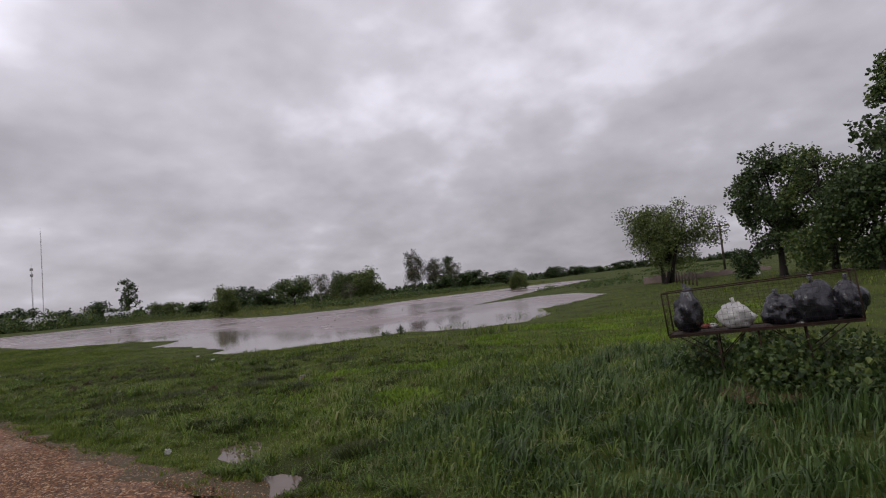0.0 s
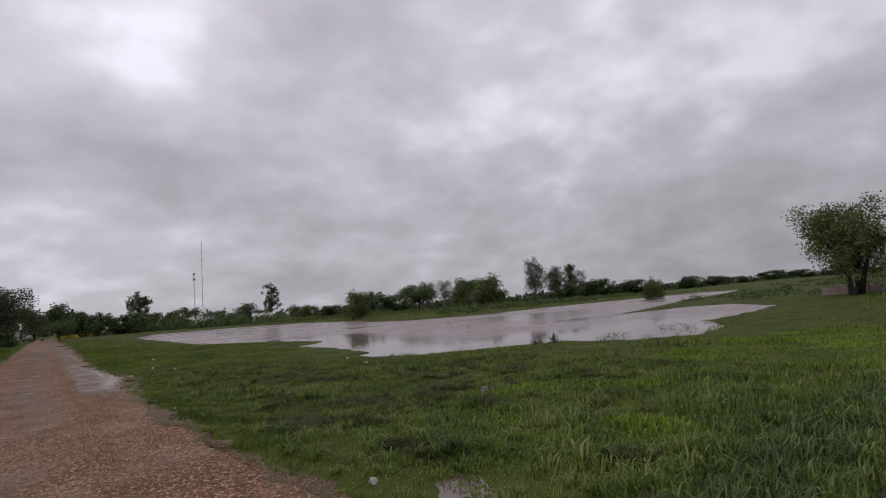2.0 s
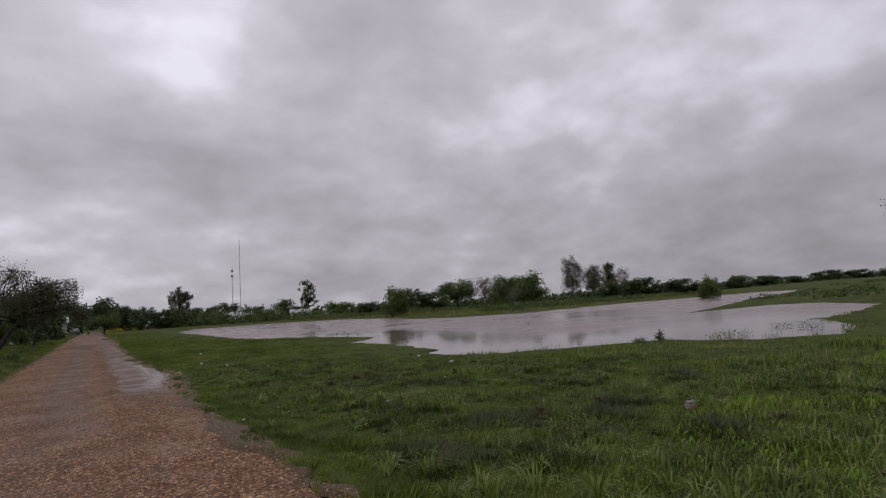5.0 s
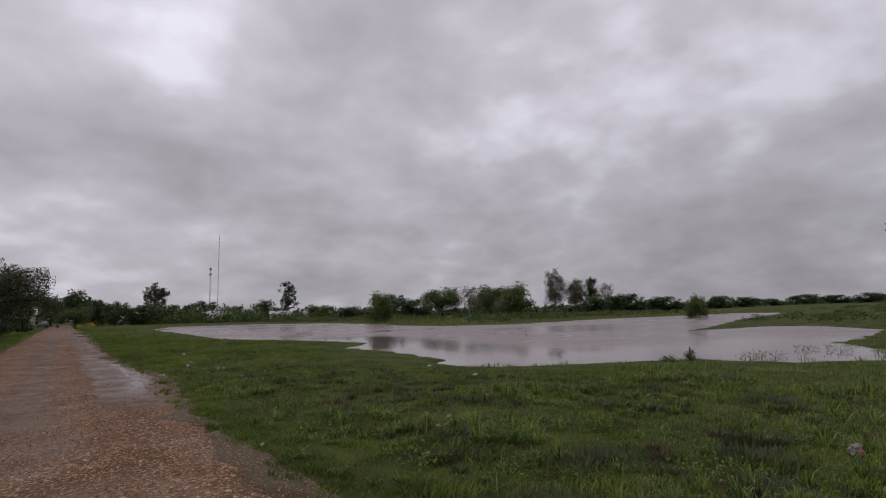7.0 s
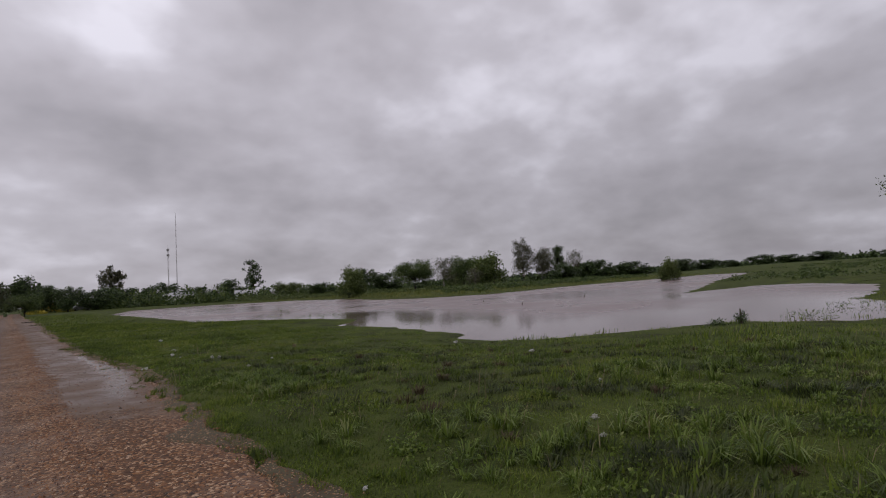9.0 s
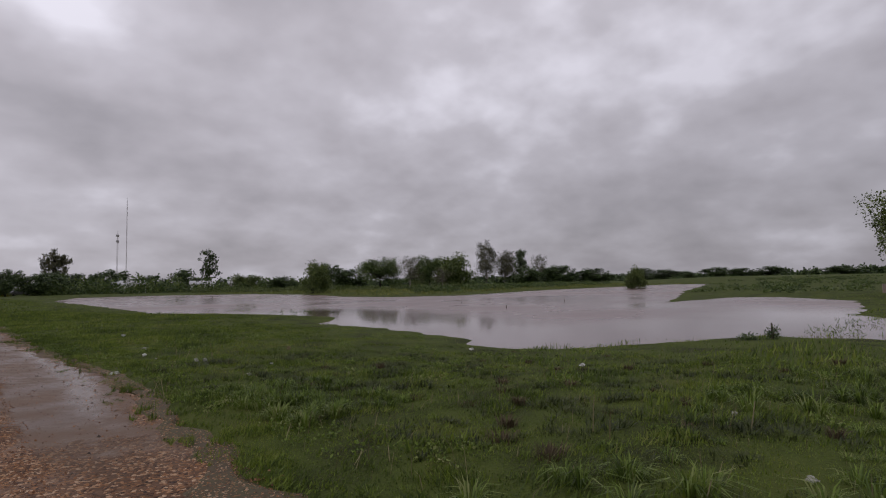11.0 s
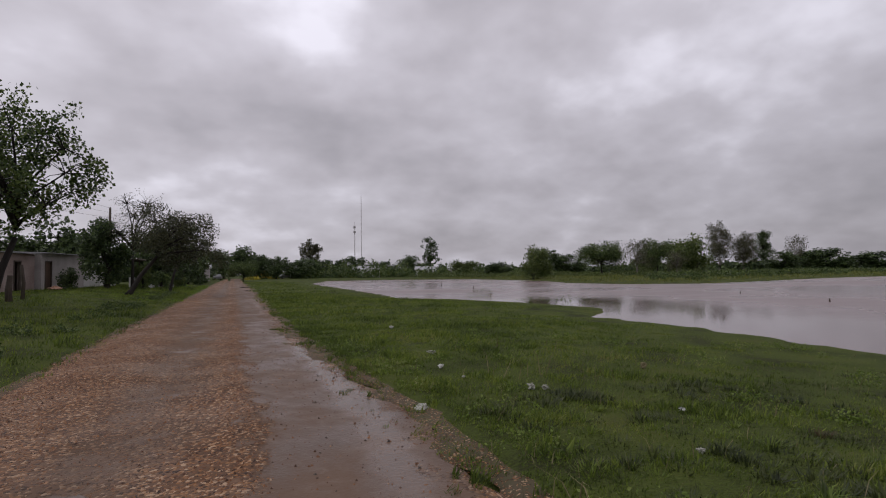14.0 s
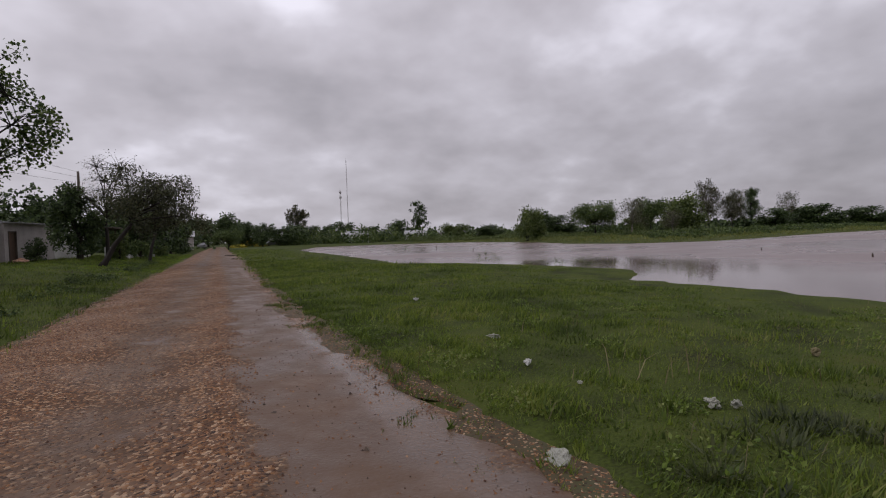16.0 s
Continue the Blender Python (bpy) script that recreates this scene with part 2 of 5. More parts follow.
def add_wet(m):
    """Smooth wet mud where the wheels have worn the gravel away, with a ragged edge."""
    nt = m.node_tree
    N, L = nt.nodes.new, nt.links.new
    bs = nt.nodes["Principled BSDF"]
    at, tc = N("ShaderNodeAttribute"), N("ShaderNodeTexCoord")
    at.attribute_name = "wet"
    n1, n2 = N("ShaderNodeTexNoise"), N("ShaderNodeTexNoise")
    n1.inputs["Scale"].default_value, n1.inputs["Detail"].default_value, n1.inputs["Roughness"].default_value = 3.2, 8, 0.7
    n2.inputs["Scale"].default_value, n2.inputs["Detail"].default_value = 1.1, 6
    L(tc.outputs["Object"], n1.inputs["Vector"]); L(tc.outputs["Object"], n2.inputs["Vector"])
    big = N("ShaderNodeTexNoise"); big.inputs["Scale"].default_value, big.inputs["Detail"].default_value = 0.9, 3
    L(tc.outputs["Object"], big.inputs["Vector"])
    q = N("ShaderNodeMath"); q.operation = "MULTIPLY_ADD"; q.inputs[1].default_value = 1.1
    L(n1.outputs[0], q.inputs[0]); L(at.outputs["Fac"], q.inputs[2])
    k = N("ShaderNodeMath"); k.operation = "MULTIPLY_ADD"; k.inputs[1].default_value = 0.9
    L(big.outputs[0], k.inputs[0]); L(q.outputs[0], k.inputs[2])
    f = N("ShaderNodeMapRange"); f.inputs[1].default_value, f.inputs[2].default_value = 1.40, 1.60
    L(k.outputs[0], f.inputs[0])
    ramp = N("ShaderNodeValToRGB")
    e = ramp.color_ramp.elements
    e[0].position, e[0].color = 0.35, (0.085, 0.044, 0.025, 1)
    e[1].position, e[1].color = 0.68, (0.190, 0.112, 0.070, 1)
    L(n2.outputs[0], ramp.inputs[0])
    mix = N("ShaderNodeMix"); mix.data_type = "RGBA"
    L(f.outputs[0], mix.inputs[0]); L(bs.inputs["Base Color"].links[0].from_socket, mix.inputs[6]); L(ramp.outputs[0], mix.inputs[7])
    worn = N("ShaderNodeMapRange"); worn.inputs[1].default_value, worn.inputs[2].default_value = 0.08, 0.40
    worn.inputs[4].default_value = 0.6
    L(at.outputs["Fac"], worn.inputs[0])
    dull = N("ShaderNodeMix"); dull.data_type = "RGBA"; dull.inputs[7].default_value = (0.105, 0.070, 0.047, 1)
    L(worn.outputs[0], dull.inputs[0]); L(mix.outputs[2], dull.inputs[6])
    L(dull.outputs[2], bs.inputs["Base Color"])
    gloss = N("ShaderNodeMapRange"); gloss.inputs[1].default_value, gloss.inputs[2].default_value = 0.4, 0.6
    gloss.inputs[3].default_value, gloss.inputs[4].default_value = 0.40, 0.66
    L(n2.outputs[0], gloss.inputs[0])
    mr = N("ShaderNodeMix")
    L(f.outputs[0], mr.inputs[0]); L(bs.inputs["Roughness"].links[0].from_socket, mr.inputs[2]); L(gloss.outputs[0], mr.inputs[3])
    L(mr.outputs[0], bs.inputs["Roughness"])
    # a film of standing water in the lowest of the track
    fa = N("ShaderNodeAttribute"); fa.attribute_name = "film"
    fk = N("ShaderNodeMath"); fk.operation = "MULTIPLY_ADD"; fk.inputs[1].default_value = 1.3
    L(n1.outputs[0], fk.inputs[0]); L(fa.outputs["Fac"], fk.inputs[2])
    fm = N("ShaderNodeMapRange"); fm.inputs[1].default_value, fm.inputs[2].default_value = 0.85, 1.65
    L(fk.outputs[0], fm.inputs[0])
    m2 = N("ShaderNodeMix")
    L(fm.outputs[0], m2.inputs[0]); L(mr.outputs[0], m2.inputs[2]); m2.inputs[3].default_value = 0.16
    L(m2.outputs[0], bs.inputs["Roughness"])
    sp = N("ShaderNodeMapRange"); sp.inputs[3].default_value, sp.inputs[4].default_value = 0.25, 0.5
    L(fm.outputs[0], sp.inputs[0]); L(sp.outputs[0], bs.inputs["Specular IOR Level"])
    fall = N("ShaderNodeMath"); fall.operation = "MULTIPLY_ADD"; fall.inputs[1].default_value, fall.inputs[2].default_value = -0.75, 0.9
    L(f.outputs[0], fall.inputs[0])
    L(fall.outputs[0], bs.inputs["Normal"].links[0].from_node.inputs["Strength"])


add_wet(M_ROAD)
M_EDGE = material("bare_earth", [(0.3, (0.052, 0.034, 0.019)), (0.5, (0.070, 0.053, 0.026)), (0.7, (0.050, 0.058, 0.017))], scale=1.6,
                  fine=16, rough=0.7, bump=0.7, spec=0.25)
add_stones(M_EDGE, 60, STONES, 0.25)
M_PEBBLE = material("pebbles", [(0.15, (0.030, 0.013, 0.007)), (0.4, (0.115, 0.045, 0.017)), (0.65, (0.245, 0.108, 0.039)),
                                (0.85, (0.38, 0.235, 0.13)), (0.97, (0.44, 0.38, 0.32))], scale=3, fine=60, rough=0.5, bump=0.2,
                    island=True, spec=0.4)
M_CLOD = material("mud_clods", [(0.3, (0.035, 0.022, 0.014)), (0.7, (0.085, 0.055, 0.036))], scale=6, fine=40, rough=0.5, bump=0.3, island=True)
M_PEBBLE_GREY = material("grey_pebbles", [(0.15, (0.035, 0.022, 0.015)), (0.45, (0.095, 0.060, 0.038)), (0.7, (0.17, 0.115, 0.075)),
                                          (0.97, (0.34, 0.28, 0.22))], scale=3, fine=60, rough=0.5, bump=0.2, island=True, spec=0.4)
M_WATER = material("muddy_water", [(0.35, (0.135, 0.093, 0.090)), (0.65, (0.188, 0.131, 0.126))], scale=0.05, fine=2.6, rough=0.17,
                   rough_hi=0.36, bump=0.5, bump_dist=0.03, spec=0.38, stretch=(1, 1.6, 1))
M_PUDDLE = material("puddle_water", [(0.35, (0.10, 0.070, 0.052)), (0.65, (0.14, 0.10, 0.08))], scale=0.6, fine=4, rough=0.14,
                    bump=0.12, bump_dist=0.01, spec=0.3)
M_BARK = material("bark", [(0.3, (0.010, 0.008, 0.007)), (0.55, (0.024, 0.019, 0.016)), (0.75, (0.050, 0.042, 0.035))], scale=3,
                  fine=25, rough=0.9, bump=0.8, stretch=(1, 1, 0.25))
M_BARK_PALE = material("pale_bark", [(0.3, (0.09, 0.08, 0.065)), (0.7, (0.22, 0.2, 0.17))], scale=3, fine=25, rough=0.9, bump=0.6)


def leaf(name, a, b, c):
    return material(name, GREEN(a, b, c), scale=0.6, fine=3, rough=0.5, bump=0, island=True, spec=0.35, translucent=0.22)


M_LEAF = leaf("leaf_green", (0.028, 0.049, 0.016), (0.071, 0.113, 0.028), (0.150, 0.189, 0.049))
M_LEAF_DARK = leaf("leaf_dark", (0.024, 0.040, 0.017), (0.055, 0.087, 0.028), (0.106, 0.150, 0.048))
M_LEAF_LIGHT = leaf("leaf_light", (0.052, 0.075, 0.021), (0.098, 0.135, 0.033), (0.160, 0.194, 0.056))
M_LEAF_DULL = leaf("leaf_dull", (0.043, 0.045, 0.025), (0.076, 0.080, 0.040), (0.129, 0.119, 0.065))
M_LEAF_RED = leaf("leaf_olive", (0.028, 0.031, 0.017), (0.055, 0.062, 0.027), (0.094, 0.096, 0.042))
M_PLASTER = material("grey_plaster", [(0.3, (0.28, 0.25, 0.24)), (0.5, (0.42, 0.385, 0.37)), (0.7, (0.52, 0.49, 0.475))],
                     scale=0.8, fine=12, rough=0.9, bump=0.3)
M_PLASTER_DARK = material("raw_plaster", [(0.3, (0.17, 0.125, 0.11)), (0.5, (0.28, 0.215, 0.195)), (0.7, (0.37, 0.31, 0.285))],
                          scale=0.8, fine=12, rough=0.9, bump=0.3)
M_WHITE = material("white_paint", [(0.3, (0.5, 0.5, 0.48)), (0.7, (0.78, 0.78, 0.76))], scale=1.5, fine=20, rough=0.7, bump=0.1)
M_ZINC = material("zinc_sheet", [(0.3, (0.3, 0.3, 0.31)), (0.7, (0.52, 0.52, 0.53))], scale=1, fine=10, rough=0.45, metal=0.6, bump=0.1)
M_WOOD = material("weathered_wood", [(0.3, (0.035, 0.026, 0.02)), (0.5, (0.075, 0.058, 0.045)), (0.7, (0.13, 0.105, 0.085))],
                  scale=2, fine=30, rough=0.9, bump=0.5, stretch=(1, 1, 0.15))
M_DOOR = material("brown_door", [(0.3, (0.055, 0.032, 0.02)), (0.7, (0.13, 0.078, 0.05))], scale=2, fine=30, rough=0.7, bump=0.3,
                  stretch=(1, 1, 0.2))
M_DARK = material("dark_interior", [(0.3, (0.012, 0.011, 0.010)), (0.7, (0.028, 0.026, 0.024))], bump=0.1)
M_BRICK = material("bricks", [(0.3, (0.22, 0.10, 0.065)), (0.5, (0.32, 0.16, 0.10)), (0.7, (0.42, 0.26, 0.18))], scale=3, fine=30,
                   rough=0.9, bump=0.5, obj=True)
M_MORTAR = material("mortar", [(0.3, (0.38, 0.35, 0.32)), (0.7, (0.58, 0.55, 0.52))], scale=6, fine=40, rough=0.95, bump=0.4)
M_RUST = material("rusty_steel", [(0.3, (0.018, 0.013, 0.011)), (0.55, (0.045, 0.024, 0.016)), (0.75, (0.10, 0.048, 0.026))], scale=6,
                  fine=50, rough=0.8, metal=0.3, bump=0.3)
M_STEEL = material("painted_steel", [(0.3, (0.28, 0.26, 0.26)), (0.7, (0.42, 0.40, 0.40))], scale=0.2, fine=3, rough=0.6, metal=0.3, bump=0)
M_BAG = material("black_plastic", [(0.3, (0.008, 0.008, 0.011)), (0.7, (0.022, 0.022, 0.030))], scale=6, fine=25, rough=0.22, bump=0.6,
                 bump_dist=0.03, spec=0.6)
M_SACK = material("white_plastic", [(0.3, (0.30, 0.29, 0.275)), (0.5, (0.48, 0.47, 0.455)), (0.7, (0.66, 0.66, 0.65))], scale=5, fine=30,
                  rough=0.4, bump=0.4)
M_RAG = material("grimy_plastic", [(0.3, (0.16, 0.16, 0.12)), (0.5, (0.30, 0.30, 0.25)), (0.7, (0.46, 0.46, 0.42))], scale=9, fine=40, rough=0.5, bump=0.4)
M_RED = material("red_card", [(0.3, (0.24, 0.04, 0.03)), (0.7, (0.42, 0.16, 0.13))], scale=8, bump=0.1)
M_STONE = material("broken_concrete", [(0.3, (0.14, 0.13, 0.115)), (0.7, (0.34, 0.32, 0.29))], scale=4, rough=0.9, bump=0.6)
M_YELLOW = material("yellow_paint", [(0.3, (0.42, 0.24, 0.02)), (0.7, (0.58, 0.36, 0.03))], scale=2, rough=0.5, bump=0.05)
M_FLOWER = material("yellow_flowers", [(0.3, (0.30, 0.26, 0.02)), (0.7, (0.5, 0.42, 0.05))], bump=0, island=True)
M_CAR = material("silver_paint", [(0.3, (0.2, 0.2, 0.21)), (0.7, (0.28, 0.28, 0.29))], scale=2, rough=0.4, metal=0.4, bump=0)
M_GLASS = material("dark_glass", [(0.3, (0.01, 0.012, 0.014)), (0.7, (0.02, 0.022, 0.025))], rough=0.08, bump=0)
M_TYRE = material("tyre", [(0.3, (0.012, 0.012, 0.012)), (0.7, (0.03, 0.03, 0.03))], rough=0.9, bump=0.1)


# ---- mesh helpers ----
def part(name, bm, mat, parent=None, label="", smooth=False):
    """Links a bmesh, or a ready mesh, as one object, under a thing or a part."""
    if isinstance(bm, bmesh.types.BMesh):
        me = bpy.data.meshes.new(name)
        bm.to_mesh(me)
        bm.free()
    else:
        me = bm
    if mat and not me.materials:
        me.materials.append(mat)
    if smooth:
        me.polygons.foreach_set("use_smooth", [True] * len(me.polygons))
    ob = new(name, me)
    if parent:
        ob.parent = parent
    if label:
        tagged(ob, label)
    return ob


def thing(name, label, category, m=None, group="", kind=""):
    ob = new(name)
    if m is not None:
        ob.matrix_world = m
    return tagged(ob, label, category, group, kind)


def raw(name, verts, faces, mat=None, smooth=False):
    me = bpy.data.meshes.new(name)
    me.from_pydata(verts, [], faces)
    me.update()
    if mat:
        me.materials.append(mat)
    if smooth:
        me.polygons.foreach_set("use_smooth", [True] * len(me.polygons))
    return me


def box(x0, x1, y0, y1, z0, z1, bevel=0.0, bm=None):
    bm = bm or bmesh.new()
    g = bmesh.ops.create_cube(bm, size=1.0, matrix=Matrix.Translation(((x0 + x1) / 2, (y0 + y1) / 2, (z0 + z1) / 2))
                              @ Matrix.Diagonal((x1 - x0, y1 - y0, z1 - z0, 1)))
    if bevel:
        edges = list({e for v in g["verts"] for e in v.link_edges})
        bmesh.ops.bevel(bm, geom=edges, offset=bevel, segments=1, affect="EDGES")
    return bm


class Tubes:
    """Tapered tubes along polylines, gathered into one mesh."""

    def __init__(self):
        self.v, self.f = [], []

    def add(self, pts, radii, sides=6):
        pts = [Vector(p) for p in pts]
        n0 = len(self.v)
        for i, p in enumerate(pts):
            d = (pts[min(i + 1, len(pts) - 1)] - pts[max(i - 1, 0)]).normalized()
            u = d.orthogonal().normalized()
            w = d.cross(u)
            for k in range(sides):
                a = 2 * math.pi * k / sides
                self.v.append(p + (u * math.cos(a) + w * math.sin(a)) * radii[i])
        for i in range(len(pts) - 1):
            for k in range(sides):
                a, b = n0 + i * sides + k, n0 + i * sides + (k + 1) % sides
                self.f.append((a, b, b + sides, a + sides))
        self.f.append(tuple(range(n0, n0 + sides))[::-1])
        self.f.append(tuple(range(len(self.v) - sides, len(self.v))))
        return self

    def mesh(self, name, mat):
        return raw(name, self.v, self.f, mat, True)


def rod(p, q, r, sides=6):
    return Tubes().add([p, q], [r, r], sides)


# ---- the lie of the land ----
WATER = -0.36
SHORE = [(17, 118), (15.6, 84), (13.6, 56), (16.2, 54), (18.2, 47), (18.6, 41), (15.2, 37.5), (15.4, 33), (14.9, 29.2), (14.4, 27.0),
         (12.8, 24.8), (13.6, 22.6), (17.6, 21.0), (20.6, 19.4), (21.5, 16.2), (24, 14.2), (28.5, 15), (33, 18.2), (41, 18.6),
         (50, 20.4), (57, 26.5), (55, 30), (43, 31.5), (52, 34), (78, 43), (154, 64), (150, 75), (112, 72), (88, 72), (68, 68), (55, 66),
         (48, 71), (47, 82), (54, 100), (56, 130), (42, 150), (26, 150)]


def smooth(t):
    t = np.clip(t, 0, 1)
    return t * t * (3 - 2 * t)


def road_mid(y):
    return 0.5 + 0.026 * (y - 10.0) + 0.00006 * np.maximum(y - 110.0, 0.0) ** 2


def right_edge(y):
    """The road's right edge, metres from its middle line: it narrows and widens along the way."""
    return np.interp(y, (-16, 6, 10, 14, 18, 21, 24, 26, 28, 31, 36, 50, 80), (2.4, 2.3, 2.08, 1.92, 1.9, 2.1, 2.42, 2.55, 2.35, 2.12, 2.0, 2.2, 2.5))


def wave(x, y, s, seed):
    """Smooth uneven numbers, about -1 to 1."""
    r = np.random.RandomState(seed)
    out = 0.0
    for k in range(6):
        a, f, p = r.uniform(0, 2 * math.pi), r.uniform(0.6, 1.8) / s, r.uniform(0, 6.28)
        out = out + np.sin((x * math.cos(a) + y * math.sin(a)) * f * 2 * math.pi + p + 1.3 * np.sin((x * math.sin(a) - y * math.cos(a)) * f * 3 + k))
    return out / 3.2


def shore_distance(x, y):
    """Metres from the shore line: positive on land."""
    x, y = np.asarray(x, float), np.asarray(y, float)
    best, inside = np.full(x.shape, 1e9), np.zeros(x.shape, bool)
    for (ax, ay), (bx, by) in zip(SHORE, SHORE[1:] + SHORE[:1]):
        dx, dy = bx - ax, by - ay
        t = np.clip(((x - ax) * dx + (y - ay) * dy) / (dx * dx + dy * dy), 0, 1)
        best = np.minimum(best, np.hypot(x - ax - t * dx, y - ay - t * dy))
        if dy:
            cross = ((ay > y) != (by > y)) & (x < (bx - ax) * (y - ay) / dy + ax)
            inside ^= cross
    return np.where(inside, -best, best) + 0.5 * wave(x, y, 9, 3) * np.clip(best / 3, 0.3, 1) + 0.22 * wave(x, y, 2.2, 5)


def land(x, y):
    x, y = np.asarray(x, float), np.asarray(y, float)
    off = x - road_mid(y)
    g = 0.02 * wave(x, y, 7, 1) + 0.018 * wave(x, y, 1.3, 2)
    g = g + 0.55 * smooth((-off - 3.2) / 7.0) + 0.08 * smooth((-off - 2.5) / 0.8)
    g = g + 1.25 * smooth((x - 16) / 34) * smooth((19 - y) / 7) + 1.5 * smooth((x - 48) / 25) * smooth((19 - y) / 7)
    g = g + 1.6 * smooth((x - 150) / 130) * smooth((150 - y) / 60)
    g = g + 0.28 * np.exp(-((x - 8.4) ** 2 + (y - 1.2) ** 2) / 3.2)
    g = g + 0.3 * smooth((y - 110) / 80) * smooth((60 - x) / 40)
    for px, py, pr in ((3.8, 6.9, 0.75), (3.2, 5.3, 0.6)):
        g = g - 0.10 * np.exp(-((x - px) ** 2 + (y - py) ** 2) / pr ** 2)
    d = shore_distance(x, y)
    shelf = np.where(d > 0, WATER + np.where((x > 38) & (y > 24), 0.022, 0.05) * d, np.maximum(WATER + 0.06 * d, -1.3))
    h = np.minimum(g, shelf)
    bed = smooth((np.where(off > 0, right_edge(y) + 0.3, 2.75) - np.abs(off)) / 0.5) * (y < 232)
    return h * (1 - bed) + (-0.16) * bed


def height(x, y):
    return float(land(np.array([x]), np.array([y]))[0])


def spread(stops):
    """Grid lines: stops are (start, step) pairs with a last end."""
    out = []
    for (a, s), (b, _) in zip(stops, stops[1:]):
        out += list(np.arange(a, b - 1e-6, s))
    return np.array(out + [stops[-1][0]])


def sheet(name, xs, ys, zfun, mat, keep=None):
    X, Y = np.meshgrid(xs, ys)
    Z = zfun(X, Y)
    n, m = X.shape
    idx = np.arange(n * m).reshape(n, m)
    F = np.stack([idx[:-1, :-1], idx[:-1, 1:], idx[1:, 1:], idx[1:, :-1]], -1).reshape(-1, 4)
    if keep is not None:
        F = F[keep(X, Y)[:-1, :-1].reshape(-1)]
    return raw(name, np.stack([X, Y, Z], -1).reshape(-1, 3).tolist(), F.tolist(), mat, True)


gx = spread([(-3000, 400), (-600, 80), (-120, 10), (-40, 2), (-12, 0.4), (24, 0.7), (60, 2), (200, 10), (400, 80), (800, 400), (3200, 1)])
gy = spread([(-3000, 400), (-600, 80), (-120, 10), (-30, 1), (-6, 0.42), (46, 0.8), (90, 2), (200, 10), (400, 80), (800, 400), (3200, 1)])
tagged(new("ground", sheet("ground", gx, gy, land, M_SOIL)), "flat wet meadow of short green grass and bare patches", "meadow", kind="structure")

wx, wy = spread([(5, 1), (50, 4), (180, 1)]), spread([(5, 1), (60, 4), (170, 1)])
water = tagged(new("water", sheet("water", wx, wy, lambda x, y: x * 0 + WATER, M_WATER)), "brown flood water standing on the meadow", "water", kind="structure")
wc = np.zeros(len(water.data.vertices) * 3)
water.data.vertices.foreach_get("co", wc)
wc = wc.reshape(-1, 3)
lee = water.data.attributes.new("lee", "FLOAT", "POINT")
lee.data.foreach_set("value", (smooth((shore_distance(wc[:, 0], wc[:, 1]) + 13) / 10) * smooth((48 - wc[:, 0]) / 16) * smooth((62 - wc[:, 1]) / 16)).astype(np.float32))


def calm_water(m):
    """Smoother water in the lee of the near shore, where the grass keeps the wind off."""
    nt = m.node_tree
    N, L = nt.nodes.new, nt.links.new
    bs = nt.nodes["Principled BSDF"]
    at = N("ShaderNodeAttribute"); at.attribute_name = "lee"
    keep = N("ShaderNodeMapRange"); keep.inputs[3].default_value, keep.inputs[4].default_value = 1.0, 0.25
    L(at.outputs["Fac"], keep.inputs[0])
    mul = N("ShaderNodeMath"); mul.operation = "MULTIPLY"
    L(bs.inputs["Roughness"].links[0].from_socket, mul.inputs[0]); L(keep.outputs[0], mul.inputs[1])
    L(mul.outputs[0], bs.inputs["Roughness"])
    rip = N("ShaderNodeMath"); rip.operation = "MULTIPLY"; rip.inputs[1].default_value = 0.5
    L(keep.outputs[0], rip.inputs[0])
    L(rip.outputs[0], bs.inputs["Normal"].links[0].from_node.inputs["Strength"])


calm_water(M_WATER)


# ---- the road ----
def road_sheet(name, mat, lo, hi, lift, y0, y1, step, seed, cols=18, edge=0.14):
    """A strip along the road between two offsets from its middle line, with wandering edges."""
    ys = np.arange(y0, y1 + step / 2, step)
    u = np.linspace(0, 1, cols)
    a = lo(ys) if callable(lo) else np.full(len(ys), lo)
    b = hi(ys) if callable(hi) else np.full(len(ys), hi)
    a = a + edge * wave(ys, ys * 0, 3.3, seed) + edge * 0.6 * wave(ys, ys * 0, 0.9, seed + 1)
    b = b + edge * wave(ys, ys * 0 + 5, 3.1, seed + 2) + edge * 0.6 * wave(ys, ys * 0 + 5, 0.8, seed + 3)
    off = a[:, None] + (b - a)[:, None] * u[None]
    X, Y = road_mid(ys)[:, None] + off, np.repeat(ys[:, None], cols, 1)
    Z = road_height(X, Y) + lift * np.sin(np.clip(u * math.pi, 0, math.pi))[None] ** 0.4
    drop = np.where((u == 0) | (u == 1), -0.05, 0.0)[None]
    idx = np.arange(X.size).reshape(X.shape)
    F = np.stack([idx[:-1, :-1], idx[:-1, 1:], idx[1:, 1:], idx[1:, :-1]], -1).reshape(-1, 4)
    return raw(name, np.stack([X, Y, Z + drop], -1).reshape(-1, 3).tolist(), F.tolist(), mat, True)


PUDDLES = [(0.17, 24.75, 0.29, 0.22, 8)]


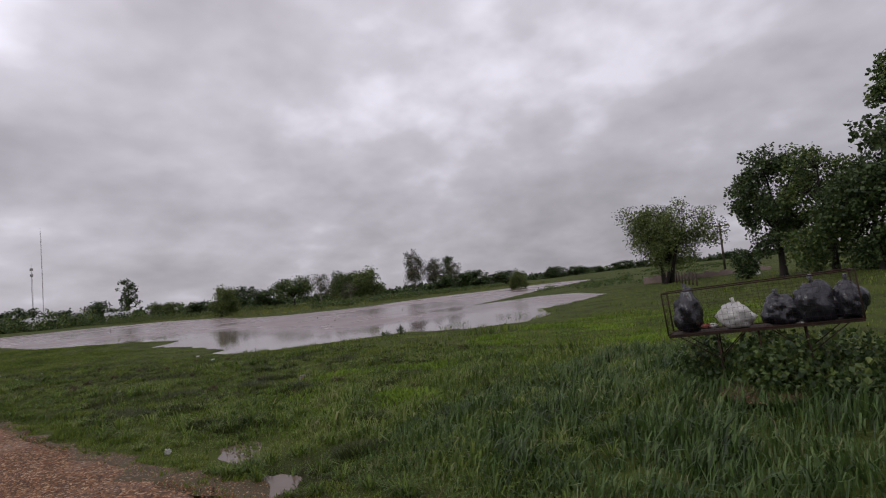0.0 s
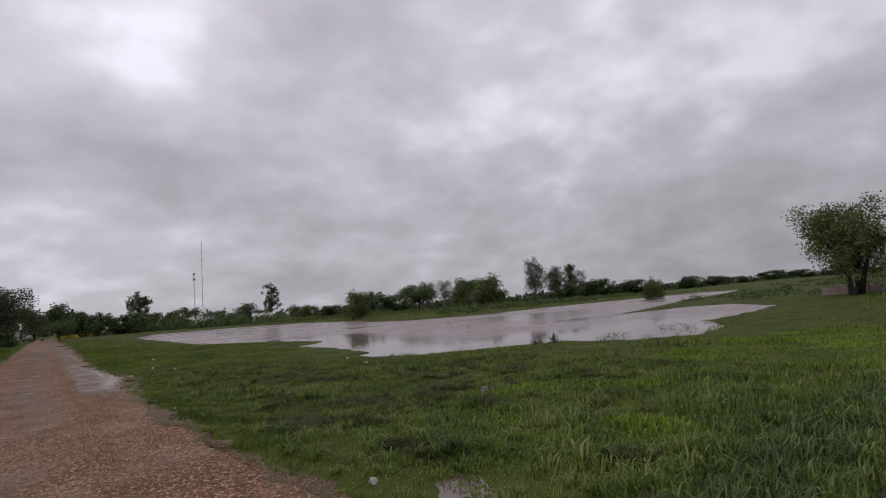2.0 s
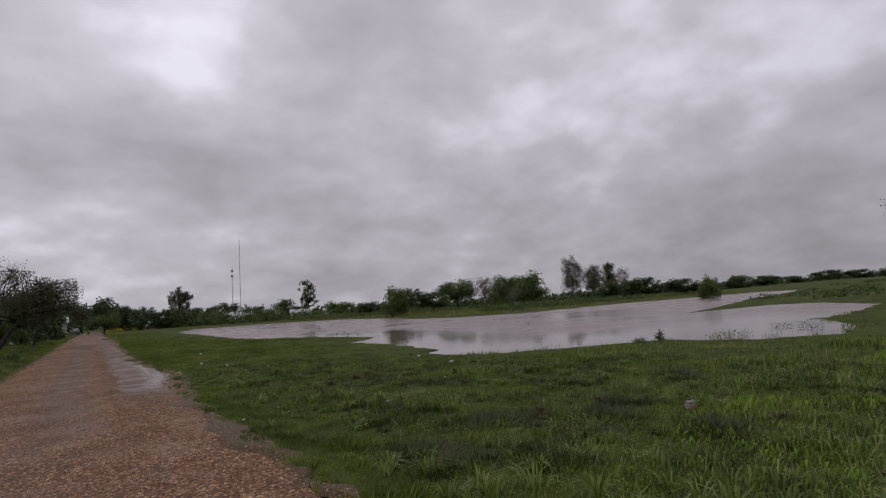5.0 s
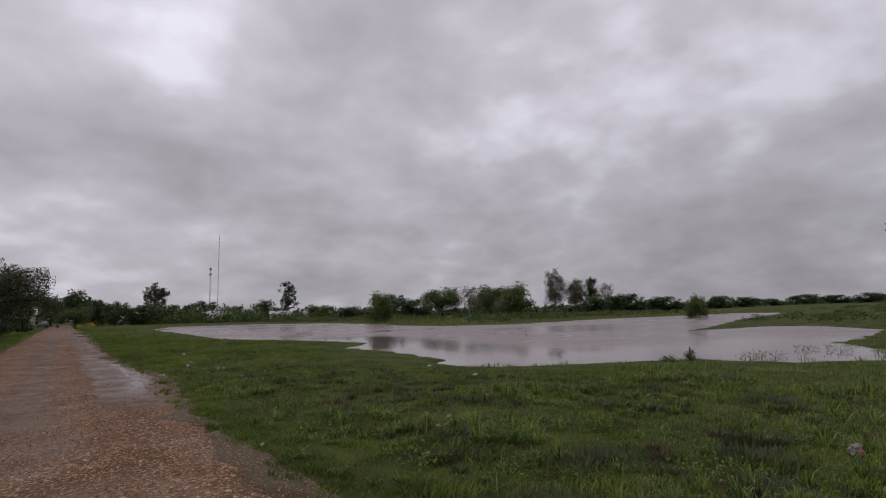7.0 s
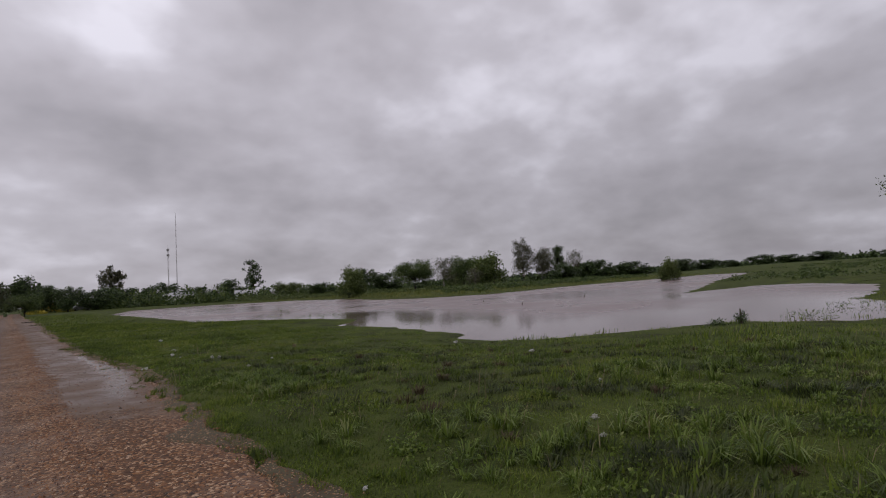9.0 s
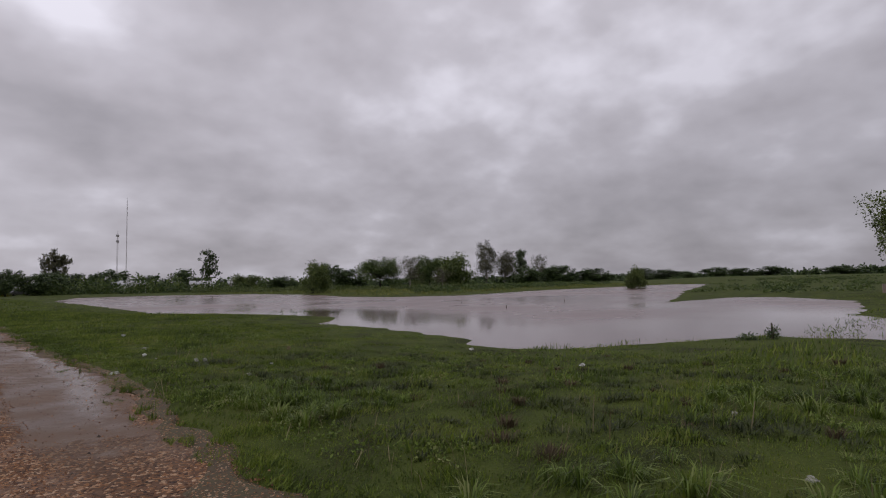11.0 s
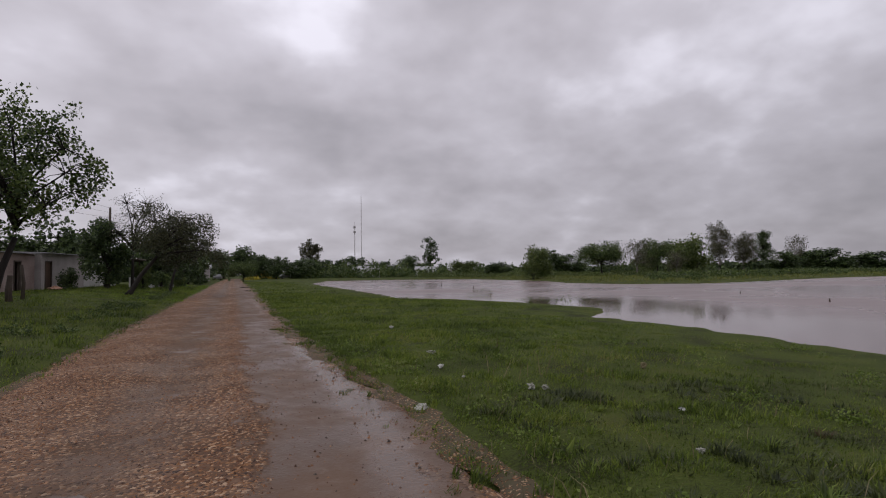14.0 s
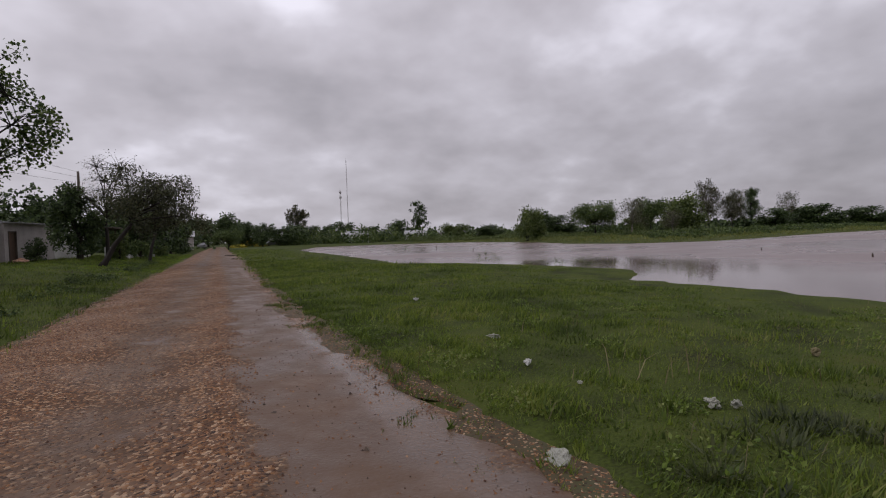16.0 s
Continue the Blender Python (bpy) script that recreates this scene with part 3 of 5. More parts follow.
def road_height(x, y, dips=True):
    off = np.asarray(x) - road_mid(np.asarray(y))
    z = 0.03 - 0.07 * smooth((np.abs(off) - 1.4) / 1.4)
    z = z - 0.035 * np.exp(-((off - 1.6) / 0.45) ** 2) * smooth((y - 14) / 6) - 0.02 * np.exp(-((off + 0.5) / 0.35) ** 2)
    z = z + 0.03 * np.exp(-((off - 0.6) / 0.2) ** 2)
    if dips:
        for px, py, a, b, turn in PUDDLES:
            c, q = math.cos(radians(turn)), math.sin(radians(turn))
            u, v = (x - px) * c + (y - py) * q, (y - py) * c - (x - px) * q
            z = z - 0.05 * np.exp(-(((u / a) ** 2 + (v / b) ** 2) * (1 + 0.45 * wave(x, y, 0.6, 26))) ** 2)
    return z


road = tagged(new("road", road_sheet("road", M_ROAD, -2.55, right_edge, 0.0, -16, 230, 0.28, 20, cols=54)),
              "reddish gravel road, wet and rutted, without kerbs", "road", kind="structure")
part("verge", road_sheet("verge", M_EDGE, lambda y: right_edge(y) - 0.22, lambda y: right_edge(y) + 0.42, 0.006, -16, 120, 0.3, 30, cols=6, edge=0.3), None, road, "bare brown earth along the gravel")
part("verge", road_sheet("verge", M_EDGE, -2.72, -2.4, 0.006, -16, 120, 0.3, 34, cols=6, edge=0.2), None, road, "bare brown earth along the gravel")
wet = road.data.attributes.new("wet", "FLOAT", "POINT")
co = np.zeros(len(road.data.vertices) * 3)
road.data.vertices.foreach_get("co", co)
co = co.reshape(-1, 3)
across = co[:, 0] - road_mid(co[:, 1])
rag = 0.25 * wave(co[:, 0], co[:, 1], 1.3, 37) + 0.15 * wave(co[:, 0], co[:, 1], 0.5, 38)
track = smooth((across + 0.6 * rag - 0.55) / 0.35) * smooth((right_edge(co[:, 1]) + 0.1 - across + rag) / 0.6) * smooth((co[:, 1] - 18) / 5) * (0.55 + 0.45 * smooth((42 - co[:, 1]) / 8))
track = np.maximum(track, (0.27 + 0.22 * smooth((co[:, 1] - 15) / 6)) * np.exp(-((across + 0.4) / 0.6) ** 2) + 0.16 * wave(co[:, 0], co[:, 1], 2.2, 25))
wet.data.foreach_set("value", (0.82 * track).clip(0, 1).astype(np.float32))
film = road.data.attributes.new("film", "FLOAT", "POINT")
wet_mid = np.interp(co[:, 1], (20, 23, 26, 30, 38), (1.45, 1.6, 1.95, 2.0, 1.85))
pool = 0.95 * np.exp(-((across - wet_mid + 0.25 * rag) / 0.24) ** 2 - ((co[:, 1] - 28.5) / 6.5) ** 4) + 0.28 * track * smooth((co[:, 1] - 21) / 5)
pool = pool + 0.35 * np.exp(-((across - 1.7) / 0.22) ** 2 - ((co[:, 1] - 50) / 8) ** 4)
film.data.foreach_set("value", pool.clip(0, 1).astype(np.float32))


def puddle(x, y, a, b, turn, seed, lift=0.012, on_road=True, label="shallow puddle of brown rain water on the road"):
    r = np.random.RandomState(seed)
    n = 40
    ph = r.uniform(0, 6.28, 4)
    base = float(road_height(np.array([x]), np.array([y]), False)[0]) - 0.03 if on_road else height(x, y) + 0.035
    pts = []
    for i in range(n):
        t = 2 * math.pi * i / n
        q = 1 + 0.16 * math.sin(2 * t + ph[0]) + 0.13 * math.sin(3 * t + ph[1]) + 0.10 * math.sin(5 * t + ph[2]) + 0.06 * math.sin(9 * t + ph[3])
        pts.append((a * q * math.cos(t), b * q * math.sin(t), 0))
    v = pts + [(0.97 * p[0], 0.97 * p[1], 0.004) for p in pts]
    f = [(i, (i + 1) % n, n + (i + 1) % n, n + i) for i in range(n)] + [tuple(range(n, 2 * n))]
    ob = new("puddle", raw("puddle", v, f, M_PUDDLE))
    ob.matrix_world = pose(x, y, base + lift, 0, 0, turn)
    return tagged(ob, label, "puddle", "puddles", kind="structure")


for k, (px, py, pa, pb, turn) in enumerate(PUDDLES):
    puddle(px, py, pa * 1.15, pb * 1.3, turn, k + 1, 0.0)
puddle(3.8, 6.9, 0.66, 0.28, 72, 14, 0.0, False, "rain water standing between grass tufts beside the road")
puddle(3.2, 5.3, 0.5, 0.3, 70, 15, 0.0, False, "rain water standing between grass tufts beside the road")


# ---- trees ----
def leaf_mesh(name, centres, count, spread_, size, mat, seed, droop=0.0, aspect=0.45, flat=1.0):
    """Many small folded leaves scattered round the ends of twigs."""
    r = np.random.RandomState(seed)
    c = np.asarray(centres)[r.randint(0, len(centres), count)]
    g = r.normal(0, 1, (count, 3)).clip(-1.35, 1.35) * spread_
    g[:, 2] *= flat
    p = c + g
    d = r.normal(0, 1, (count, 3)); d[:, 2] -= droop
    d /= np.linalg.norm(d, axis=1)[:, None]
    s = np.cross(d, r.normal(0, 1, (count, 3)))
    s /= np.linalg.norm(s, axis=1)[:, None] + 1e-6
    u = np.cross(s, d)
    ln = (size * r.uniform(0.6, 1.35, count))[:, None]
    w = ln * aspect
    v = np.stack([p, p + d * ln * 0.5 + s * w + u * w * 0.3, p + d * ln, p + d * ln * 0.5 - s * w + u * w * 0.3], 1).reshape(-1, 3)
    return raw(name, v.tolist(), np.arange(count * 4).reshape(-1, 4).tolist(), mat)


def tree(name, label, x, y, h, w, seed, mat, bark=None, shape="round", fork=0.28, bottom=0.3, lobes=9, twigs=72, leaves=6000, size=0.16,
         puff=0.34, lean=(0, 0), droop=0.0, trunk=None, depth=1.0, stems=1, category="tree", group="trees", aspect=0.45):
    r = random.Random(seed)
    z0 = height(x, y) - 0.06
    root = thing(name, label, category, pose(x, y, z0), group)
    tb = Tubes()
    R = w / 2
    tr = trunk or 0.022 * h + 0.05
    zc0, zc1 = bottom * h, h * 0.97
    top = Vector((lean[0] * 0.6, lean[1] * 0.6, fork * h))
    ends = []
    cents = []
    for k in range(lobes):
        a, q = 2 * math.pi * (k + r.uniform(-0.3, 0.3)) / lobes * 1.618 * 3, r.uniform(0.25, 0.72)
        tz = (k + r.uniform(0.2, 0.8)) / lobes
        if shape == "cone":
            q *= max(0.12, 1.05 - tz)
        elif shape == "umbrella":
            tz = 0.55 + 0.4 * tz
            q = 0.2 + 0.65 * r.random()
        elif shape == "column":
            q *= 0.75 * math.sin(math.pi * (0.2 + 0.75 * tz))
        else:
            q *= 0.45 + 0.75 * math.sin(math.pi * min(0.95, 0.12 + 0.75 * tz))
        cents.append(Vector((R * q * math.cos(a) + lean[0], R * depth * q * math.sin(a) + lean[1], zc0 + (zc1 - zc0) * (0.1 + 0.78 * tz))))
    groups = []
    for c in cents:
        lr = (0.27 if shape != "cone" else 0.2) * w * r.uniform(0.75, 1.15)
        g = []
        for _ in range(max(3, twigs // lobes)):
            d = Vector((r.gauss(0, 1), r.gauss(0, 1), r.gauss(0.1, 0.75)))
            d = d.normalized() * lr * r.uniform(0.45, 1.0)
            if shape == "umbrella":
                d.z *= 0.45
            e = c + d
            e.z -= droop * 0.15 * w * abs(d.x + d.y) / (lr + 0.01)
            g.append(e)
        groups.append(g)
    # fit the crown to the tree's width and height
    flat = [e for g in groups for e in g]
    far = sorted(math.hypot(e.x - lean[0], e.y - lean[1]) for e in flat)[int(0.96 * len(flat)) - 1]
    hi, lo = max(e.z for e in flat), min(e.z for e in flat)
    k1, kz = 0.93 * R / far, (0.96 * h - zc0) / (hi - lo)

    def fitted(e):
        return Vector((lean[0] + (e.x - lean[0]) * k1, lean[1] + (e.y - lean[1]) * k1 * (depth if depth else 1), zc0 + (e.z - lo) * kz))

    cents = [fitted(c) for c in cents]
    groups = [[fitted(e) for e in g] for g in groups]
    tips = []
    for c, g in zip(cents, groups):
        start = top + Vector((0, 0, max(0.0, (c.z - top.z) * (0.75 if shape in ("cone", "column") else 0.25))))
        if shape in ("cone", "column"):
            start.x, start.y = lean[0] * c.z / h, lean[1] * c.z / h
        mid = start.lerp(c, 0.5) + Vector((r.uniform(-1, 1), r.uniform(-1, 1), r.uniform(0, 1))) * 0.04 * w
        tb.add([start, mid, c], [tr * 0.5, tr * 0.32, tr * 0.16], 6)
        for e in g:
            tips.append(tuple(e))
            tb.add([c, c.lerp(e, 0.55) + Vector((0, 0, 0.02 * w)), e], [tr * 0.15, tr * 0.09, tr * 0.03], 4)
    for s in range(stems):
        bx, by = (r.uniform(-1, 1) * 0.05 * w, r.uniform(-1, 1) * 0.05 * w) if stems > 1 else (0, 0)
        k = top if s == 0 else cents[s % len(cents)]
        tb.add([(bx, by, 0), (bx * 0.9 + k.x * 0.12, by * 0.9 + k.y * 0.12, k.z * 0.12), (k.x * 0.42 + bx * 0.5, k.y * 0.42, k.z * 0.5), tuple(k)],
               [tr * 1.5, tr * 1.05, tr * 0.85, tr * 0.62], 8)
    if shape in ("cone", "column"):
        tb.add([tuple(top), (lean[0] * 0.8, lean[1] * 0.8, h * 0.65), (lean[0], lean[1], h * 0.97)], [tr * 0.62, tr * 0.4, tr * 0.08], 6)
    part("trunk", tb.mesh("trunk", bark or M_BARK), None, root, "rough dark trunk and limbs")
    part("crown", leaf_mesh("crown", tips, leaves, puff * w / 8, size, mat, seed, droop, aspect), None, root)
    root["w"], root["h"] = w, h
    return root


def plant(proto, rows, seed):
    """Copies of a tree at (x, y, height, width)."""
    r = random.Random(seed)
    for x, y, h, w in rows:
        sx, sz = w / proto["w"], h / proto["h"]
        copy_thing(proto, pose(x, y, height(x, y) - 0.06, 0, 0, r.uniform(0, 360)) @ Matrix.Diagonal((sx, sx, sz, 1)))


# beyond the water
round_tree = tree("broadleaf_tree", "dark green round-crowned tree beyond the flooded meadow", 8.3, 178, 9.2, 7.0, 11, M_LEAF_DARK, leaves=4600, size=0.40, twigs=130,
                  bottom=0.12, fork=0.22, puff=0.55)
plant(round_tree, [(11.4, 169, 6.4, 6.5), (15.6, 164, 5.8, 6), (21.4, 168, 4.9, 8.6), (31, 182, 5.4, 9.6), (41, 190, 6.6, 10.2), (51, 188, 5.0, 10.5),
                   (64, 194, 7.2, 9), (90, 205, 4.0, 13), (82, 165, 4.1, 9), (82, 141, 7.0, 8.2), (95, 148, 6.0, 10.6), (26, 175, 5.6, 8)], 5)
plant(round_tree, [(165, 118, 6.6, 12), (180, 113, 5.4, 13), (224, 115, 5.2, 11), (253, 116, 4.6, 12), (268, 111, 3.4, 9), (284, 103, 4.8, 12),
                   (172, 128, 6.2, 12), (238, 121, 3.6, 11), (152, 122, 5.8, 9), (300, 96, 4.2, 13), (324, 88, 5, 14), (340, 60, 4.5, 16)], 6)
plant(round_tree, [(-4, 200, 8.0, 10), (3.5, 212, 9.0, 10), (11, 206, 8.4, 10), (-11, 190, 8.4, 10), (0, 224, 9.5, 11)], 4)
light_tree = tree("willow_tree", "light green feathery tree standing at the edge of the flood water", 59.5, 110, 6.5, 7.4, 12, M_LEAF_LIGHT, leaves=8500, size=0.30,
                  bottom=0.12, fork=0.18, puff=0.55, droop=0.3, stems=2, twigs=150, aspect=0.4)
plant(light_tree, [(101, 60, 4.8, 4.4), (75, 176, 5.2, 9), (118, 140, 5.0, 8)], 7)
umbrella_tree = tree("thorn_tree", "spreading flat-topped thorn tree on the far bank", 88, 124, 8.0, 11.8, 13, M_LEAF, shape="umbrella", leaves=12500, size=0.26,
                     bottom=0.28, fork=0.3, puff=0.5, lobes=12, twigs=130)
plant(umbrella_tree, [(106, 124, 8.8, 9.8), (6.5, 140, 4.2, 6)], 8)
plant(light_tree, [(105, 112, 8.8, 12.0)], 9)
sparse_tree = tree("thin_tree", "thin pale tree with sparse leaves on the far bank", 86, 110, 7.8, 7.2, 14, M_LEAF_DULL, M_BARK_PALE, leaves=2200, size=0.22,
                   bottom=0.25, fork=0.3, puff=0.5)
plant(sparse_tree, [(161, 124, 10.6, 6.5), (88, 101, 5, 5), (248, 206, 16.5, 9.5)], 10)
gum_tree = tree("eucalyptus_tree", "tall grey-green eucalyptus above the far tree line", 232, 208, 24.5, 13, 15, M_LEAF_DULL, M_BARK_PALE, shape="round",
                leaves=9000, size=0.4, bottom=0.16, fork=0.3, puff=0.6, lobes=15, twigs=150)
plant(gum_tree, [(240, 201, 19, 12)], 11)
tree("conifer_tree", "dark tiered tree standing above the far tree line", 264, 208, 21, 12.4, 16, M_LEAF_DARK, shape="cone", leaves=9000, size=0.4,
                 bottom=0.04, fork=0.15, puff=0.5, lobes=20, twigs=160)
tree("lanky_tree", "lanky dark tree with open tufts of leaves", 88.6, 238, 17, 9, 17, M_LEAF_DARK, shape="column", leaves=1700, size=0.6, bottom=0.25,
                 fork=0.3, puff=0.4, lobes=11)
tree("palm_like_tree", "tall dull tree with upswept tufts near the road's end", 32, 212, 13.4, 8.0, 18, M_LEAF_DULL, shape="column", leaves=2300, size=0.8, bottom=0.34,
     fork=0.34, puff=0.4, droop=-1.4, aspect=0.16, lobes=12, twigs=90)

# the right-hand rise
tree("willow_tree", "rounded light green willow with a short split trunk", 56.6, 16.0, 8.1, 9.2, 21, M_LEAF_LIGHT, leaves=22000, size=0.22, bottom=0.18, fork=0.2, twigs=220,
     puff=0.42, droop=0.3, stems=3, aspect=0.25, lobes=17)
tree("broadleaf_tree", "large dark green broadleaf tree with a dense round crown", 43.6, 4.7, 9.2, 5.6, 22, M_LEAF_DARK, twigs=170, leaves=15000, size=0.175, bottom=0.2, fork=0.25,
     puff=0.42)
tree("broadleaf_tree", "dark green broadleaf tree in the thicket on the rise", 40.5, 1.6, 8.0, 5.6, 23, M_LEAF, twigs=150, leaves=12500, size=0.17, bottom=0.05, fork=0.2, puff=0.5)
tree("broadleaf_tree", "bushy dark green tree reaching to the ground", 38.0, -0.6, 6.2, 5.6, 24, M_LEAF_DARK, twigs=150, leaves=11500, size=0.19, bottom=0.02, fork=0.15, puff=0.55)
tree("broadleaf_tree", "tall open tree rising over the thicket", 45.5, -3.2, 13.8, 7.0, 25, M_LEAF, twigs=150, leaves=10000, size=0.24, bottom=0.3, fork=0.35, puff=0.36)
tree("broadleaf_tree", "dark green broadleaf tree in the thicket on the rise", 37, -4.0, 8.4, 8, 26, M_LEAF_DARK, leaves=9000, size=0.26, bottom=0.02, fork=0.2, puff=0.5)
tree("shrub", "low dark shrub before the broken wall", 45.5, 7.2, 2.2, 2.8, 27, M_LEAF_DARK, leaves=3000, size=0.16, bottom=0.02, fork=0.1, puff=0.6, category="shrub", group="shrubs")

# beside the road
tree("broadleaf_tree", "tall roadside tree with a slanting trunk and big pale leaves", -7.2, 47.5, 9.1, 6.9, 31, M_LEAF, leaves=8400, size=0.14, bottom=0.34, fork=0.3,
     puff=0.3, lean=(1.2, 0.4), trunk=0.17, lobes=13, twigs=150)
tree("broadleaf_tree", "tall dark roadside tree with a dense crown", -7.6, 43.6, 8.3, 5.0, 32, M_LEAF, leaves=8600, size=0.14, bottom=0.34, fork=0.3, puff=0.32, trunk=0.18,
     lobes=13, twigs=150)
tree("broadleaf_tree", "dark roadside tree with a dense crown", -12.5, 47, 9, 7, 36, M_LEAF_DARK, leaves=9000, size=0.22, bottom=0.25, fork=0.3, puff=0.45, trunk=0.22)
tree("thorn_tree", "leaning dark thorn tree with drooping olive foliage", -4.3, 62.3, 6.5, 6.4, 33, M_LEAF_RED, leaves=15000, size=0.13, bottom=0.34, fork=0.42, puff=0.46,
     lean=(2.9, 0.8), droop=0.8, trunk=0.17, aspect=0.3)
tree("bare_tree", "half-bare twiggy tree with few leaves", -5.2, 71.5, 8.7, 5.6, 34, M_LEAF_DULL, leaves=2400, size=0.08, bottom=0.4, fork=0.35, puff=0.24, twigs=330, trunk=0.14)
tree("bare_tree", "half-bare twiggy tree with few leaves", -2.3, 70, 6.9, 4.6, 35, M_LEAF_DULL, leaves=2200, size=0.08, bottom=0.36, fork=0.35, puff=0.24, twigs=300, trunk=0.12, lean=(0.8, 0.3))
tree("broadleaf_tree", "small dense dark tree before the houses", -6.9, 70.5, 5.5, 4.1, 37, M_LEAF_DARK, leaves=9500, size=0.17, bottom=0.16, fork=0.25, puff=0.5)
hedge = tree("broadleaf_tree", "dense dark green tree along the road", -4.2, 84, 5.6, 5.4, 38, M_LEAF_DARK, leaves=3800, size=0.29, bottom=0.03, fork=0.15, puff=0.5)
plant(hedge, [(-3.6, 94, 5.6, 5.4), (-2.6, 108, 5.6, 5.4), (-6, 98, 7, 7), (-12, 84, 6.5, 7), (-17, 88, 6, 8), (-22, 80, 6.5, 8), (-25, 66, 7, 9), (-18, 58, 6.4, 7),
              (-2.2, 122, 5, 5.4), (-7, 118, 7, 8), (-24, 48, 8, 9)], 12)


tree("shrub", "dark evergreen shrub against the house wall", -9.2, 69.2, 1.7, 1.5, 51, M_LEAF_DARK, leaves=2200, size=0.1, bottom=0.03, fork=0.1, puff=0.6, category="shrub", group="shrubs")
tree("shrub", "light green shrub beside the shelter", -5.0, 76.2, 2.2, 1.9, 52, M_LEAF_LIGHT, leaves=2200, size=0.13, bottom=0.03, fork=0.1, puff=0.6, category="shrub", group="shrubs")
tree("shrub", "rounded garden shrub beside the road", -3.8, 80, 1.8, 2.0, 53, M_LEAF, leaves=2200, size=0.12, bottom=0.03, fork=0.1, puff=0.6, category="shrub", group="shrubs")
tree("shrub", "rounded garden shrub beside the road", -3.2, 88, 1.6, 2.2, 54, M_LEAF_LIGHT, leaves=2000, size=0.13, bottom=0.03, fork=0.1, puff=0.6, category="shrub", group="shrubs")


# ---- scrub, weeds and grass ----
def scrub(name, label, rows, mat, size, per, seed, category="scrub", aspect=0.45):
    """Low bushes gathered into one piece of stuff: rows are (x, y, height, width)."""
    r = np.random.RandomState(seed)
    cents = []
    for x, y, h, w in rows:
        z = max(height(x, y), WATER)
        for _ in range(per):
            a, q = r.uniform(0, 6.28), math.sqrt(r.random_sample()) * w / 2
            dome = math.sqrt(max(0.0, 1 - (2 * q / w) ** 2)) if category == "woods" else 1 - 0.6 * (2 * q / w) ** 2
            cents.append((x + q * math.cos(a), y + q * math.sin(a), z + h * (0.95 * r.random_sample() if category == "woods" else 0.1 + 0.85 * r.random_sample() ** 0.7) * dome))
    ob = new(name, leaf_mesh(name, cents, len(cents) * 9, (0.20 if category == "woods" else 0.13) * sum(q[2] for q in rows) / len(rows) + 0.03, size, mat, seed, -0.6 if aspect < 0.2 else 0.0, aspect))
    return tagged(ob, label, category, kind="stuff")


def belt(n, seed, fx, fy, h0, h1, w0, w1):
    r = random.Random(seed)
    out = []
    for _ in range(n):
        t, s = r.random(), r.random()
        out.append((fx(t, s), fy(t, s), r.uniform(h0, h1), r.uniform(w0, w1)))
    return out


far_rows = belt(150, 61, lambda t, s: 58 + 90 * t + 26 * s, lambda t, s: 76 + 14 * t + 36 * s, 0.35, 1.25, 2, 5)
scrub("far_scrub", "low green scrub on the far bank", [q for q in far_rows if float(shore_distance(q[0], q[1])) > 1.0], M_LEAF, 0.24, 26, 71)
far_rows = belt(110, 62, lambda t, s: 50 + 40 * t + 30 * s, lambda t, s: 160 - 65 * t + 25 * s, 0.5, 1.6, 2, 6)
scrub("far_scrub", "pale green scrub beyond the flood water", [q for q in far_rows if float(shore_distance(q[0], q[1])) > 1.0], M_LEAF_LIGHT, 0.25, 26, 72)
far_rows = belt(150, 63, lambda t, s: 10 + 90 * t, lambda t, s: 166 + 40 * s + 10 * t, 1.0, 5.6, 4, 10)
scrub("far_woods", "dark woods closing the meadow beyond the water", far_rows, M_LEAF, 0.55, 28, 73, "woods")
far_rows = belt(260, 64, lambda t, s: 60 + 420 * t, lambda t, s: 260 - 150 * t + 60 * s, 1.6, 5.0, 8, 22)
scrub("far_woods", "dark woods on the horizon", far_rows, M_LEAF_DARK, 1.5, 19, 74, "woods")
far_rows = belt(120, 65, lambda t, s: 480 - 40 * t, lambda t, s: 120 - 420 * t + 40 * s, 1.2, 6.5, 6, 16)
scrub("far_woods", "dark woods on the horizon", far_rows, M_LEAF_DARK, 1.8, 18, 75, "woods")
far_rows = belt(90, 66, lambda t, s: -60 + 58 * t, lambda t, s: 120 + 60 * s, 3.0, 7, 6, 12)
scrub("far_woods", "dark woods behind the houses", far_rows, M_LEAF_DARK, 0.8, 26, 76, "woods")
scrub("weeds", "rank broad-leaved weeds under the rubbish cage", belt(34, 67, lambda t, s: 7.4 + 2.2 * s, lambda t, s: -2.2 + 4.4 * t, 0.25, 0.75, 0.5, 1.0), M_LEAF, 0.075, 44, 77, "weeds")
weed_rows = belt(110, 69, lambda t, s: 3.6 + 10 * s ** 1.5, lambda t, s: 6 + 27 * t, 0.03, 0.11, 0.3, 1.3)
scrub("meadow_weeds", "low dark broad-leaved weeds in the meadow", weed_rows, M_GRASS_DARK, 0.04, 26, 96, "weeds", 0.3)
weed_rows = belt(70, 70, lambda t, s: 62 + 150 * t, lambda t, s: 20 + 34 * s + 14 * t, 0.3, 0.8, 2, 6)
scrub("field_scrub", "low tussocks and scrub across the far field", [q for q in weed_rows if float(shore_distance(q[0], q[1])) > 2.0], M_LEAF, 0.16, 40, 97)
